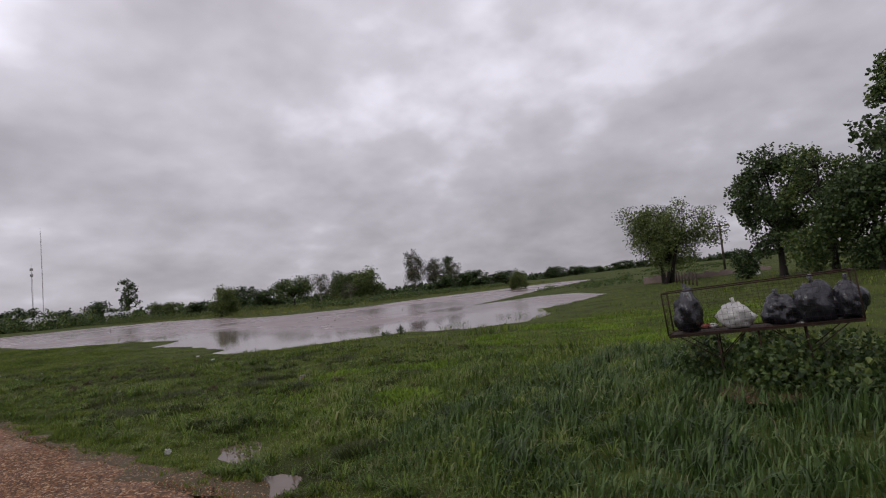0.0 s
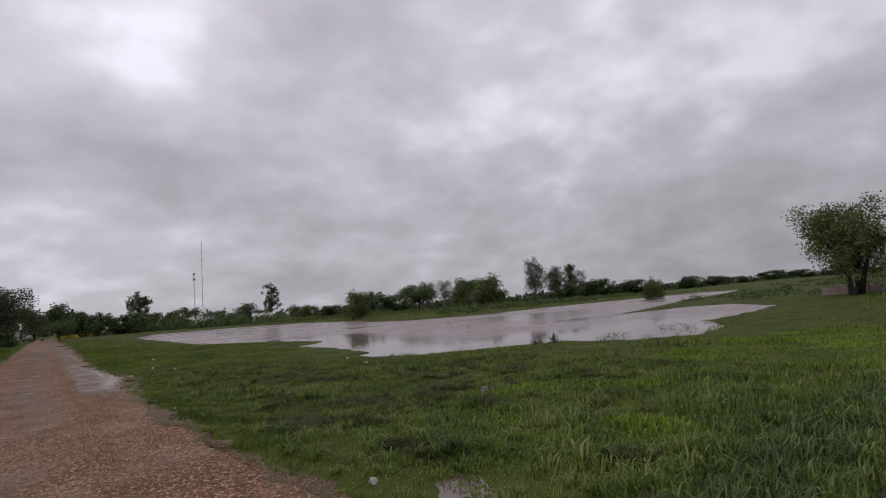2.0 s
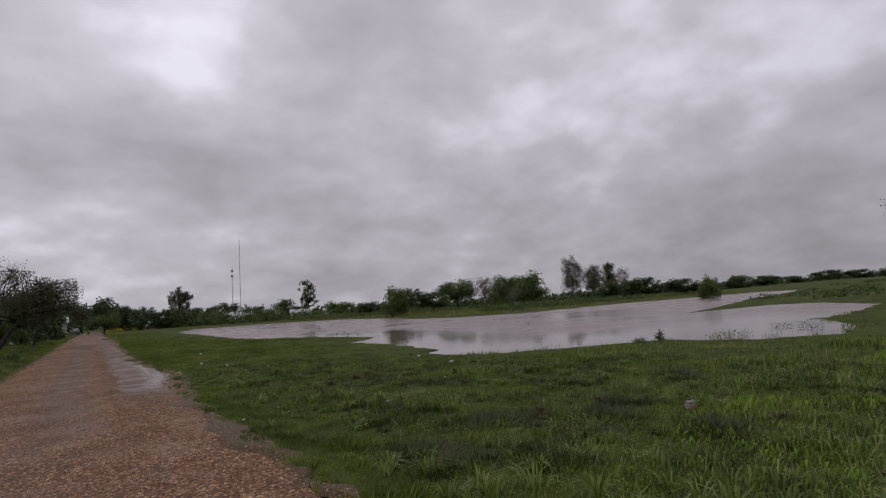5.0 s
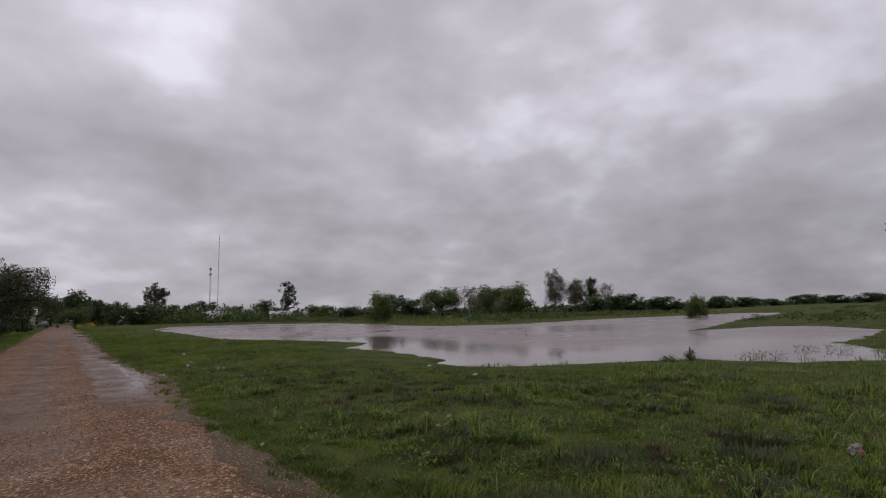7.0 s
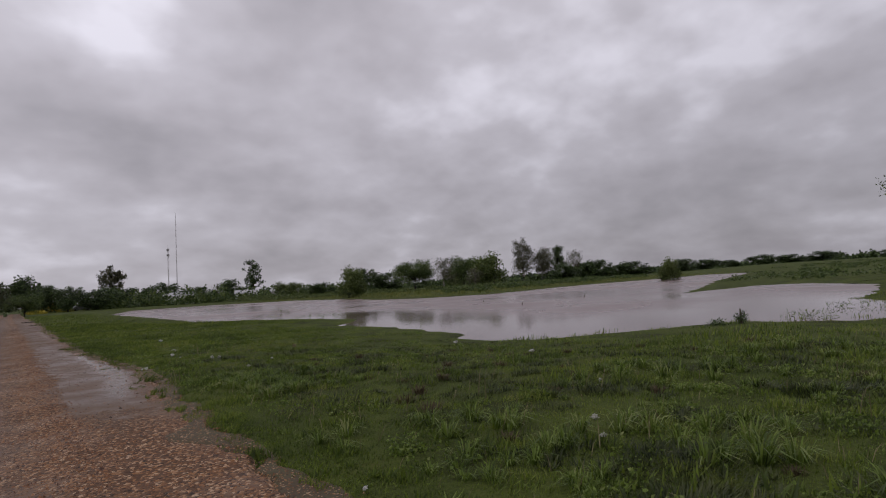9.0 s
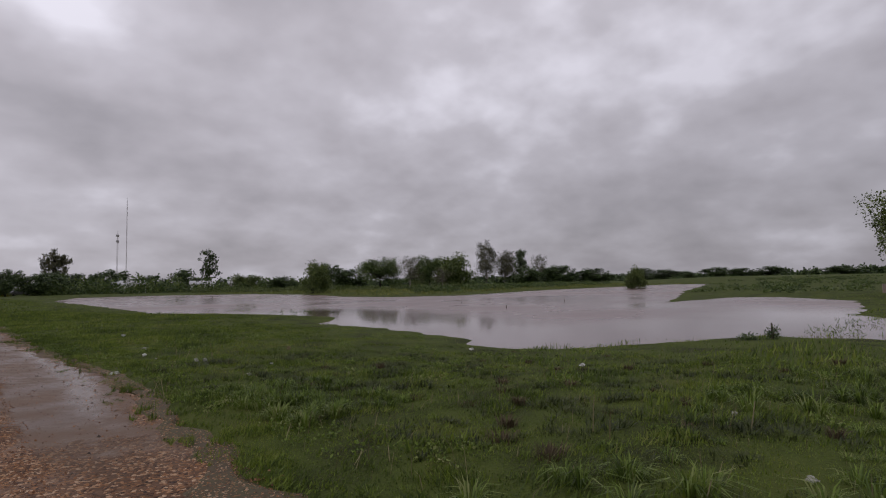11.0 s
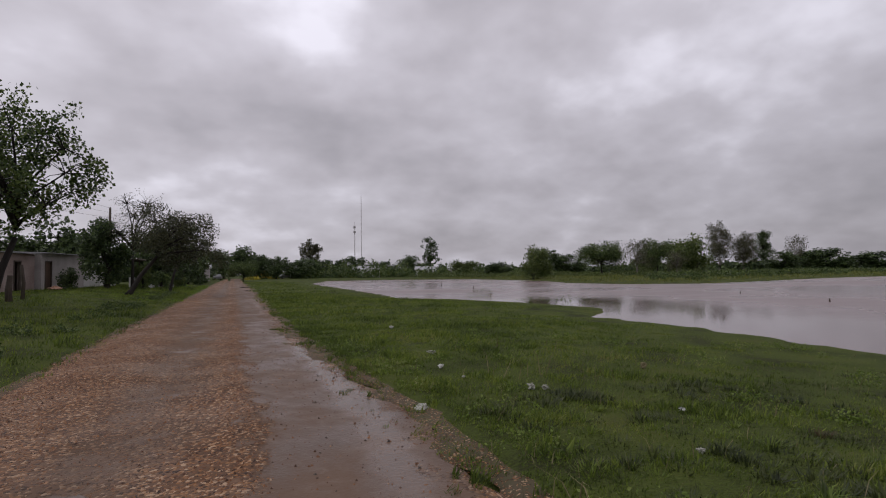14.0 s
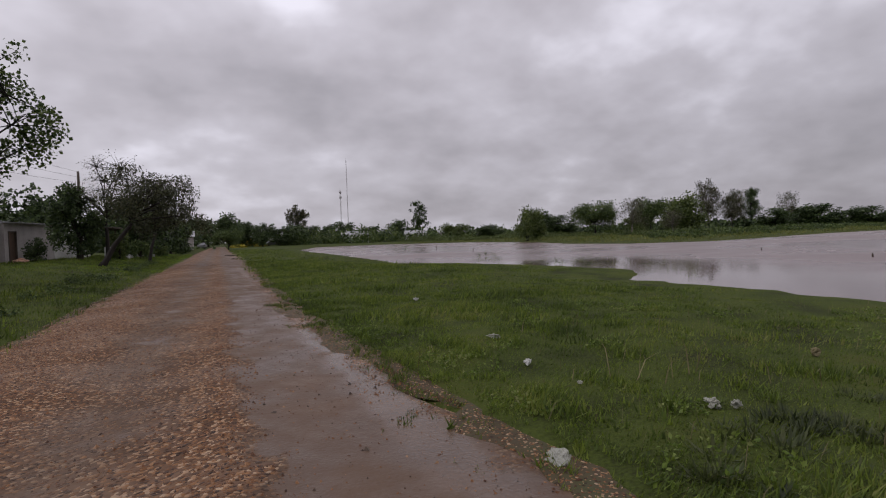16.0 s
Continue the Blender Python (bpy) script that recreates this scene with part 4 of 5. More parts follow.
scrub("water_weeds", "grassy weeds standing in the flood water", [(17.5, 52, 0.5, 2.2), (19.5, 45, 0.5, 2.5), (18.6, 47.5, 0.45, 2), (22, 60, 0.35, 2), (27, 96, 0.7, 4), (34, 110, 0.7, 4),
      (24, 84, 0.5, 3), (27.5, 17.0, 0.14, 2.4), (46, 72, 0.5, 4), (22.5, 17.6, 0.14, 1.6), (40, 92, 0.6, 3)], M_LEAF, 0.12, 30, 78, "weeds", 0.08)
scrub("shore_weeds", "dark upright weeds at the water's edge", [(19.2, 18.6, 0.42, 0.3), (18.7, 19.1, 0.12, 0.5)], M_LEAF_DARK, 0.09, 34, 80, "weeds", 0.14)
scrub("verge_weeds", "dark weeds along the road bank", belt(46, 68, lambda t, s: -2.4 - 1.6 * s + 0.026 * 40 * t, lambda t, s: 20 + 50 * t, 0.12, 0.3, 0.4, 1.0), M_LEAF, 0.06, 26, 79, "weeds")


def blades(name, label, n, mat, region, tall, width, seed, bend=0.5, category="grass", shallow=0.0, short=False, fan=0.45):
    """Grass blades as one piece of stuff; region(r, n) gives x, y and tall(x, y, r) the blade lengths."""
    r = np.random.RandomState(seed)
    x, y, *turned = region(r, n)
    off = x - road_mid(y)
    d = shore_distance(x, y)
    ok = ((d > 0.15) if not shallow else (np.abs(d) < shallow) & (wave(x, y, 2.4, 28) > 0.1)) & ((off > right_edge(y) - 0.02 + 0.36 * wave(x, y, 1.1, 4) + 0.26 * wave(x, y, 0.3, 39)) | (off < -2.45 - 0.28 * wave(x, y, 1.1, 6) - 0.2 * wave(x, y, 0.3, 40)))
    for px, py, pr in ((3.8, 6.9, 0.85), (3.2, 5.3, 0.75)):
        ok &= np.hypot(x - px, y - py) > 0.42 * pr * (1 + 0.45 * wave(x, y, 0.5, 7))
    x, y = x[ok], y[ok]
    n = len(x)
    turned = [q[ok] for q in turned]
    off = x - road_mid(y)
    z = np.where(np.abs(off) < 2.8, np.maximum(land(x, y), road_height(x, y)), land(x, y)) - 0.01
    ln = tall(x, y, r) * (1.0 if shallow else 0.35 + 0.65 * smooth(d[ok] / 7))
    a = turned[0] if turned else r.uniform(0, 2 * math.pi, n)
    wind = r.normal(0.4, 0.7, n) + 0.5 * wave(x, y, 2.5, 27)
    dx, dy = np.cos(a) * fan + (1 - fan) * wind, np.sin(a) * fan - 0.45 * (1 - fan) * wind
    b = bend * r.uniform(0.3, 1.3, n)
    sx, sy = -np.sin(a), np.cos(a)
    w = (width * r.uniform(0.6, 1.4, n) * (0.6 + 0.4 * ln / ln.mean()))
    P = np.stack([x, y, z], 1)
    S = np.stack([sx * w, sy * w, 0 * w], 1)
    M = P + np.stack([dx * ln * b * 0.35, dy * ln * b * 0.35, ln * 0.6], 1)
    T = P + np.stack([dx * ln * b, dy * ln * b, ln * np.sqrt(np.maximum(0.15, 1 - 0.5 * b * b))], 1)
    V = np.stack([P - S, P + S, M + S * 0.75, M - S * 0.75, T], 1).reshape(-1, 3)
    if short:
        V = np.stack([P - S, P + S, T], 1).reshape(-1, 3)
    i = np.arange(n)[:, None] * 5
    me = bpy.data.meshes.new(name)
    loops = np.arange(n * 3) if short else np.concatenate([i + [0, 1, 2, 3], i + [3, 2, 4]], 1).reshape(-1)
    me.vertices.add(n * (3 if short else 5))
    me.vertices.foreach_set("co", V.reshape(-1))
    me.loops.add(n * (3 if short else 7))
    me.loops.foreach_set("vertex_index", loops.astype(np.int32))
    me.polygons.add(n * (1 if short else 2))
    st = np.arange(n) * 3 if short else (np.arange(n)[:, None] * 7 + np.array([0, 4])).reshape(-1)
    me.polygons.foreach_set("loop_start", st.astype(np.int32))
    me.update(calc_edges=True)
    me.validate()
    me.materials.append(mat)
    return tagged(new(name, me), label, category, kind="stuff")


def near_right(x0, x1, y0, y1, bias=1.0):
    return lambda r, n: (x0 + (x1 - x0) * r.random_sample(n) ** bias, y0 + (y1 - y0) * r.random_sample(n))


def clumped(base, peak, s, seed):
    """Blade lengths that swell in tufts."""
    return lambda x, y, r: (base + peak * np.clip(wave(x, y, s, seed), 0, 1) ** 1.5) * r.uniform(0.55, 1.25, len(x))


blades("rank_grass", "long wind-bent grass beside the road", 50000, M_GRASS_DARK, near_right(3.2, 12, 2.5, 13, 1.3),
       lambda x, y, r: (0.045 + 0.21 * smooth((x - 3.4) / 1.6) * smooth((12.5 - y) / 6) * (0.45 + 0.5 * wave(x, y, 0.8, 12) + 0.6 * wave(x, y, 2.3, 57)).clip(0.05, 1.3)) * r.uniform(0.5, 1.25, len(x)), 0.0065, 81, 1.2, fan=0.7)
blades("sedge", "coarse dark wind-bent sedge beside the road", 36000, M_SEDGE, near_right(3.5, 12, -4, 5.2),
       lambda x, y, r: (0.08 + 0.30 * smooth((x - 3.6) / 1.2) * (0.55 + 0.45 * wave(x, y, 0.9, 33) + 0.4 * wave(x, y, 2.1, 58)).clip(0.12, 1.25)) * smooth((6.2 - y) / 2) * r.uniform(0.6, 1.2, len(x)), 0.009, 99, 1.25)
def tufts(count, x0, x1, y0, y1, reach):
    """Blades sprouting from many small roots, each leaning out from its own root."""
    def region(r, n):
        cx, cy = x0 + (x1 - x0) * r.random_sample(count) ** 1.15, y0 + (y1 - y0) * r.random_sample(count)
        k, a = r.randint(0, count, n), r.uniform(0, 2 * math.pi, n)
        q = reach * r.random_sample(n) ** 0.7 * (0.5 + cx[k] % 1.0)
        return cx[k] + q * np.cos(a), cy[k] + q * np.sin(a), a
    return region


def tuft_length(lo, hi, s, seed):
    return lambda x, y, r: (lo + (hi - lo) * np.clip(0.5 + 0.6 * wave(x, y, s, seed), 0, 1)) * r.uniform(0.5, 1.15, len(x))


blades("grass_tufts", "arching tufts of coarse green grass beside the road", 26000, M_GRASS_DARK, tufts(520, 3.0, 13, 2, 17, 0.07), tuft_length(0.08, 0.26, 3, 51), 0.006, 101, 1.25, fan=0.85)
blades("weed_tufts", "low dark tufts of weeds in the meadow", 62000, M_OLIVE, tufts(1500, 4.0, 13, 7.5, 26, 0.16), tuft_length(0.03, 0.13, 2.6, 52), 0.008, 102, 1.1, category="weeds", fan=0.85, short=True)
blades("grass_tufts", "lush tufts of long green grass near the road", 6000, M_GRASS_DARK, tufts(80, 3.8, 5.6, 19.8, 22.6, 0.10), tuft_length(0.08, 0.20, 3, 55), 0.007, 107, 1.0, fan=0.85)
blades("weed_patches", "dark olive patches of low weeds among the grass", 30000, M_OLIVE, tufts(46, 3.6, 11, 5, 14, 0.42), tuft_length(0.05, 0.17, 2.0, 59), 0.008, 108, 1.1, category="weeds", fan=0.8, short=True)
blades("dead_weeds", "brown dead weeds standing in the meadow", 5200, M_DEAD, tufts(70, 4.5, 13, 7, 24, 0.12), tuft_length(0.05, 0.15, 3.1, 54), 0.005, 104, 0.8, category="weeds", fan=0.85)
blades("grass_tufts", "pale yellow-green tufts in the meadow", 15000, M_PALE, tufts(340, 2.8, 15, 7, 32, 0.09), tuft_length(0.04, 0.13, 3.4, 53), 0.006, 103, 1.1, fan=0.85, short=True)
blades("meadow_grass", "short green meadow grass", 270000, M_GRASS, near_right(2.6, 13, 9, 36, 1.35), clumped(0.038, 0.09, 1.6, 13), 0.0055, 82, 0.95, short=True)
blades("meadow_grass", "short green meadow grass", 130000, M_GRASS, near_right(4, 26, 2, 60, 1.2), clumped(0.045, 0.11, 3.6, 14), 0.008, 83, 0.9, short=True)
blades("meadow_grass", "coarse meadow grass towards the rise", 36000, M_GRASS, near_right(10, 58, -14, 24, 1.3), clumped(0.10, 0.18, 5, 15), 0.018, 84, 0.8, short=True)
blades("meadow_grass", "meadow grass along the road", 26000, M_GRASS, near_right(3, 20, 46, 130, 1.1), clumped(0.10, 0.14, 5, 16), 0.022, 85, 0.7, short=True)
blades("meadow_grass", "grass of the roadside lots", 95000, M_GRASS, near_right(-16, -0.6, 22, 90, 0.8), clumped(0.08, 0.16, 3, 17), 0.010, 86, 0.7, short=True)
blades("lawn_grass", "bright short grass before the houses", 30000, M_LIME, near_right(-8, 0.3, 56, 104, 0.7), clumped(0.04, 0.07, 4, 61), 0.016, 105, 0.8, short=True)
blades("young_grass", "bright young grass towards the water", 34000, M_PALE, near_right(3.4, 20, 30, 64, 1.2), clumped(0.03, 0.10, 3.6, 62), 0.010, 106, 0.8, short=True)


def roadside(r, n):
    y = 2 + 48 * r.random_sample(n) ** 1.2
    side = r.random_sample(n) < 0.75
    return road_mid(y) + np.where(side, right_edge(y), -2.2) + np.where(side, 1, -1) * (-0.15 + 0.95 * r.random_sample(n) ** 0.7), y


blades("verge_grass", "thin ragged grass creeping over the road's edge", 46000, M_GRASS, roadside, clumped(0.03, 0.06, 0.6, 41), 0.008, 98, 0.9, short=True)
blades("meadow_grass", "meadow grass down to the water", 95000, M_GRASS, near_right(3.2, 24, 32, 66, 1.2), clumped(0.06, 0.10, 3, 43), 0.012, 97, 0.8, short=True)
blades("bank_grass", "pale tussocks on the far bank", 30000, M_BANK, near_right(44, 160, 62, 150, 1.2), clumped(0.22, 0.35, 9, 18), 0.075, 87, 0.8, short=True)
blades("shore_grass", "upright grass standing in the shallow water of the shore", 26000, M_GRASS, near_right(11, 40, 12, 24), clumped(0.07, 0.14, 2, 29), 0.007, 89, 0.6, shallow=0.8)
blades("young_grass", "bright young grass on the damp slope", 44000, M_LIME, near_right(4.4, 24, 2.5, 10.5, 1.2), clumped(0.04, 0.12, 3.2, 30), 0.010, 90, 0.9)
blades("dry_grass", "dry pale stalks among the grass", 2600, M_STRAW, near_right(3.2, 16, -2, 30, 1.1), clumped(0.16, 0.25, 2, 19), 0.003, 88, 1.0)


# ---- loose stones ----
def gravel(name, label, n, seed, y0, y1, smin, smax, mat=None, band=None, worn=None):
    r = np.random.RandomState(seed)
    y = y0 + (y1 - y0) * r.random_sample(n) ** 1.3
    off = -2.65 + (right_edge(y) + 2.8) * r.random_sample(n) + np.where(r.random_sample(n) < 0.06, 0.35, 0.0)
    keep = r.random_sample(n) < np.where((off > 0.85 + 0.2 * wave(off * 0, y, 1.5, 23)) & (off < right_edge(y) - 0.35 + 0.25 * wave(off * 0, y, 1.1, 24)) & (y > 17), 0.09, np.where((np.abs(off + 0.4) < 0.5) & (y > 17), 0.46 + 0.3 * wave(off, y, 0.6, 22), 0.36 + 0.7 * np.exp(-((off - 0.55) / 0.28) ** 2) + 0.5 * np.exp(-((off + 1.7) / 0.5) ** 2) + 0.2 * wave(off, y, 1.3, 21)))
    if band:
        off, keep = r.uniform(band[0], band[1], n), wave(off, y, 1.7, 31) > 0.15
    if worn is not None:
        mid = (np.abs(off + 0.35 + 0.3 * wave(off * 0, y, 2.1, 44)) < 0.62 + 0.25 * wave(off, y, 0.7, 45)) & (y > 14)
        keep &= mid == worn
    y, off = y[keep], off[keep]
    n = len(y)
    x = road_mid(y) + off
    z = road_height(x, y)
    s = smin * (smax / smin) ** (r.random_sample(n) ** 2.2)
    u = np.array([(1, 0, -0.25), (0, 1, -0.25), (-1, 0, -0.25), (0, -1, -0.25), (0, 0, 0.65)])
    V = u[None] * s[:, None, None] * r.uniform(0.65, 1.25, (n, 5, 3)) + r.normal(0, 0.16, (n, 5, 3)) * s[:, None, None]
    a = r.uniform(0, 6.28, n)
    ca, sa = np.cos(a)[:, None], np.sin(a)[:, None]
    V = np.stack([V[..., 0] * ca - V[..., 1] * sa, V[..., 0] * sa + V[..., 1] * ca, V[..., 2]], -1)
    V += np.stack([x, y, z], 1)[:, None]
    tri = np.array([(0, 1, 4), (1, 2, 4), (2, 3, 4), (3, 0, 4)])
    F = (np.arange(n)[:, None, None] * 5 + tri[None]).reshape(-1, 3)
    return tagged(new(name, raw(name, V.reshape(-1, 3).tolist(), F.tolist(), mat or M_PEBBLE)), label, "gravel" if not band else "mud clods", kind="stuff")


gravel("gravel", "loose reddish brown gravel on the road", 150000, 91, 3, 36, 0.006, 0.019, worn=False)
gravel("gravel", "dull grey-brown gravel trodden into the middle of the road", 125000, 91, 3, 36, 0.005, 0.016, M_PEBBLE_GREY, worn=True)
gravel("gravel", "coarse gravel stones lying on the road", 42000, 92, 3, 50, 0.010, 0.026)
gravel("mud_clods", "dark clods of trodden mud in the wheel track", 1300, 93, 16, 50, 0.010, 0.030, M_CLOD, (0.8, 2.3))


# ---- rubbish ----
def crumple(name, label, x, y, s, mat, seed, flat=0.4, category="litter", lift=0.0, group="litter on the grass", rough=1.0):
    bm = bmesh.new()
    bmesh.ops.create_icosphere(bm, subdivisions=3, radius=1.0)
    o = Vector((seed * 3.1, seed * 1.7, 0))
    for v in bm.verts:
        n = noise.noise(v.co * 1.3 + o) * 0.6 + noise.noise(v.co * 3.5 + o) * 0.5 + noise.noise(v.co * 8 + o) * 0.25
        v.co = v.co * (1 + n * rough)
        v.co.z *= flat
    ob = part(name, bm, mat)
    ob.matrix_world = pose(x, y, height(x, y) + s * flat * 0.45 + 0.03 + lift, 0, 0, seed * 47) @ Matrix.Diagonal((s, s * 0.7, s, 1))
    return tagged(ob, label, category, group)


# name, label, x, y, size, material, flatness, raggedness
LITTER = (("plastic_bag", "crumpled pinkish white plastic bag on the wet verge", 3.5, 26.2, 0.115, M_RAG, 0.35, 1.0),
          ("plastic_bag", "torn pale plastic bag caught in the grass", 5.08, 26.3, 0.05, M_RAG, 0.6, 1.6),
          ("plastic_bag", "second torn strip of pale plastic in the grass", 5.22, 26.2, 0.035, M_RAG, 0.8, 1.5),
          ("paper_scrap", "pale yellowish scrap of paper standing in the grass", 7.7, 27.05, 0.055, M_STRAW, 0.9, 1.2),
          ("plastic_bag", "small white plastic scrap in the grass", 4.6, 28.2, 0.05, M_SACK, 0.5, 1.2),
          ("plastic_bag", "torn white plastic strip in the grass", 5.05, 29.7, 0.075, M_RAG, 0.35, 1.6),
          ("paper_scrap", "small white scrap in the grass", 5.67, 34.2, 0.05, M_SACK, 0.6, 1.5),
          ("paper_scrap", "small pale scrap in the grass", 5.0, 23.6, 0.035, M_RAG, 0.6, 1.5),
          ("paper_scrap", "small pale scrap in the grass", 4.57, 27.3, 0.025, M_RAG, 0.5, 1.5),
          ("paper_scrap", "small white scrap in the grass", 6.0, 24.7, 0.03, M_SACK, 0.6, 1.5),
          ("paper_scrap", "white scrap at the water's edge", 11.7, 24.2, 0.06, M_SACK, 0.5, 1.5),
          ("paper_scrap", "small white scrap by the shore", 10.15, 19.85, 0.06, M_SACK, 0.45, 1.5),
          ("paper_scrap", "small pale scrap in the grass", 7.4, 16.3, 0.035, M_RAG, 0.6, 1.5),
          ("paper_scrap", "small pale scrap in the grass", 5.65, 15.25, 0.035, M_RAG, 0.6, 1.5),
          ("paper_scrap", "small pale scrap in the grass", 5.1, 14.8, 0.03, M_RAG, 0.6, 1.5),
          ("paper_scrap", "small white scrap beside the road", 2.85, 15.5, 0.022, M_SACK, 0.6, 1.5),
          ("paper_scrap", "small pinkish scrap in the grass", 5.6, 11.1, 0.03, M_RED, 0.6, 1.0),
          ("paper_cup", "crushed white cup beside the road", 3.2, 7.75, 0.045, M_SACK, 0.8, 1.0),
          ("broken_bottle", "broken lump of rubbish with a red label in the grass", 7.5, 10.6, 0.075, M_STONE, 0.8, 1.0),
          ("paper_scrap", "red and white label scrap on the lump of rubbish", 7.46, 10.54, 0.04, M_RED, 0.7, 1.3),
          ("stone", "grey stone lying in the grass", 4.5, 3.6, 0.05, M_STONE, 0.6, 1.0))
for k, (kind_of, words, lx, ly, ls, lm, lf, lr) in enumerate(LITTER):
    crumple(kind_of, words, lx, ly, ls, lm, k + 1, lf, rough=lr)
crumple("branch_litter", "dark driftwood lying on the road's edge", 4.1, 74, 0.5, M_WOOD, 18, 0.25, "driftwood", 0.0, "driftwood on the road")
crumple("branch_litter", "dark driftwood lying on the road's edge", 4.4, 88, 0.6, M_WOOD, 19, 0.25, "driftwood", 0.0, "driftwood on the road")


def rubbish_bag(name, label, x, y, z, w, d, h, mat, seed, category="rubbish bag"):
    root = thing(name, label, category, pose(x, y, z, 0, 0, seed * 31), "bags in the cage")
    bm = bmesh.new()
    bmesh.ops.create_icosphere(bm, subdivisions=4, radius=1.0)
    o = Vector((seed * 2.3, seed, seed * 0.7))
    for v in bm.verts:
        n = noise.noise(v.co * 1.6 + o) * 0.34 + noise.noise(v.co * 4.0 + o) * 0.16 + abs(noise.noise(v.co * 8.0 + o)) * 0.10
        k = 1 + n
        t = max(0.0, v.co.z)
        v.co = Vector((v.co.x * w / 2 * k * (1 - 0.35 * t * t), v.co.y * d / 2 * k * (1 - 0.35 * t * t), max(-0.42, v.co.z * 0.5 * k) * h + 0.42 * h))
    part("sack", bm, mat, root, smooth=True)
    tb = Tubes().add([(0, 0, h * 0.82), (0.01, 0, h * 0.95), (0.03, 0.01, h * 1.1)], [w * 0.12, w * 0.04, w * 0.07], 9)
    part("knot", tb.mesh("knot", mat), None, root)
    return root


def rubbish_cage():
    """A raised wire basket for rubbish on braced steel legs."""
    x0, y0 = 8.0, 1.19
    root = thing("rubbish_cage", "rusty wire mesh rubbish cage raised on braced steel legs", "rubbish cage", pose(x0, y0, 0, -3.6, 0, 8))
    D, W, zb, zt = 0.26, 1.09, 0.99, 1.57
    for sx in (-D, D):
        for z in (zb, zt):
            part("rail", rod((sx, -W, z), (sx, W, z), 0.009).mesh("rail", M_RUST), None, root)
    for sy in (-W, W):
        for z in (zb, zt):
            part("rail", rod((-D, sy, z), (D, sy, z), 0.009).mesh("rail", M_RUST), None, root)
        for sx in (-D, D):
            part("post", rod((sx, sy, zb), (sx, sy, zt), 0.010).mesh("post", M_RUST), None, root)
    for name, axis in (("front_mesh", -D), ("rear_mesh", D)):
        tb = Tubes()
        for k in range(1, 34):
            y = -W + 2 * W * k / 34
            tb.add([(axis, y, zb), (axis, y, zt)], [0.0017] * 2, 3)
        for k in range(1, 8):
            z = zb + (zt - zb) * k / 8
            tb.add([(axis, -W, z), (axis, W, z)], [0.0017] * 2, 3)
        part(name, tb.mesh(name, M_RUST), None, root, "thin rusty wire mesh")
    for sy in (-W, W):
        tb = Tubes()
        for k in range(1, 8):
            x, z = -D + 2 * D * k / 8, zb + (zt - zb) * k / 8
            tb.add([(x, sy, zb), (x, sy, zt)], [0.0017] * 2, 3)
            tb.add([(-D, sy, z), (D, sy, z)], [0.0017] * 2, 3)
        part("end_mesh", tb.mesh("end_mesh", M_RUST), None, root, "thin rusty wire mesh")
    part("tray", box(-D, D, -W, W, zb - 0.035, zb - 0.006, 0.004), M_RUST, root, "rusty sheet floor")
    for sy in (-0.5, 0.02, 0.5):
        for sx in (-0.18, 0.18):
            g = height(x0 + sx, y0 + sy) - 0.08
            part("leg", rod((sx, sy, g), (sx, sy, zb - 0.03), 0.011).mesh("leg", M_RUST), None, root)
    for sy, ey in ((-0.5, -0.95), (0.5, 0.97), (-0.5, -0.12), (0.5, 0.15)):
        for sx in (-0.18, 0.18):
            part("brace", rod((sx, sy, 0.62), (sx, ey, zb - 0.03), 0.008).mesh("brace", M_RUST), None, root)


rubbish_cage()
rubbish_bag("rubbish_bag", "tied black plastic bag slumped at the cage's end", 7.86, 2.08, 0.945, 0.40, 0.38, 0.60, M_BAG, 1)
rubbish_bag("rubbish_sack", "bulging white woven sack in the cage", 7.93, 1.5, 0.98, 0.44, 0.34, 0.36, M_SACK, 2)
rubbish_bag("rubbish_bag", "full black plastic bag in the cage", 8.0, 1.0, 1.012, 0.44, 0.38, 0.40, M_BAG, 3)
rubbish_bag("rubbish_bag", "large full black plastic bag in the cage", 8.06, 0.62, 1.036, 0.48, 0.42, 0.52, M_BAG, 4)
rubbish_bag("rubbish_bag", "tied black plastic bag at the cage's far end", 8.12, 0.28, 1.058, 0.36, 0.36, 0.48, M_BAG, 5)
for k, (x, y, m) in enumerate(((7.88, 1.86, M_RED), (7.92, 1.78, M_SACK), (8.0, 0.8, M_SACK))):
    crumple("paper_scrap", "crumpled packaging lying in the cage", x, y, 0.07, m, 30 + k, 0.4, lift=1.0 - height(x, y) - 0.03, group="scraps in the cage")
rubbish_bag("rubbish_bag", "white plastic bag dumped on the weeds beside the cage", 8.3, -0.2, height(8.3, -0.2) + 0.25, 0.35, 0.3, 0.3, M_SACK, 6)
crumple("stone", "pale flat stone on the weeds", 7.6, -0.1, 0.16, M_STONE, 41, 0.35)
crumple("paper_scrap", "pale crumpled scrap on the ground", 7.2, 0.25, 0.07, M_SACK, 42, 0.5)
crumple("dirt_mound", "low mound of bare reddish earth under the cage", 7.5, 1.3, 0.6, M_EDGE, 43, 0.14, "dirt mound", -0.05, "earth", 0.3)


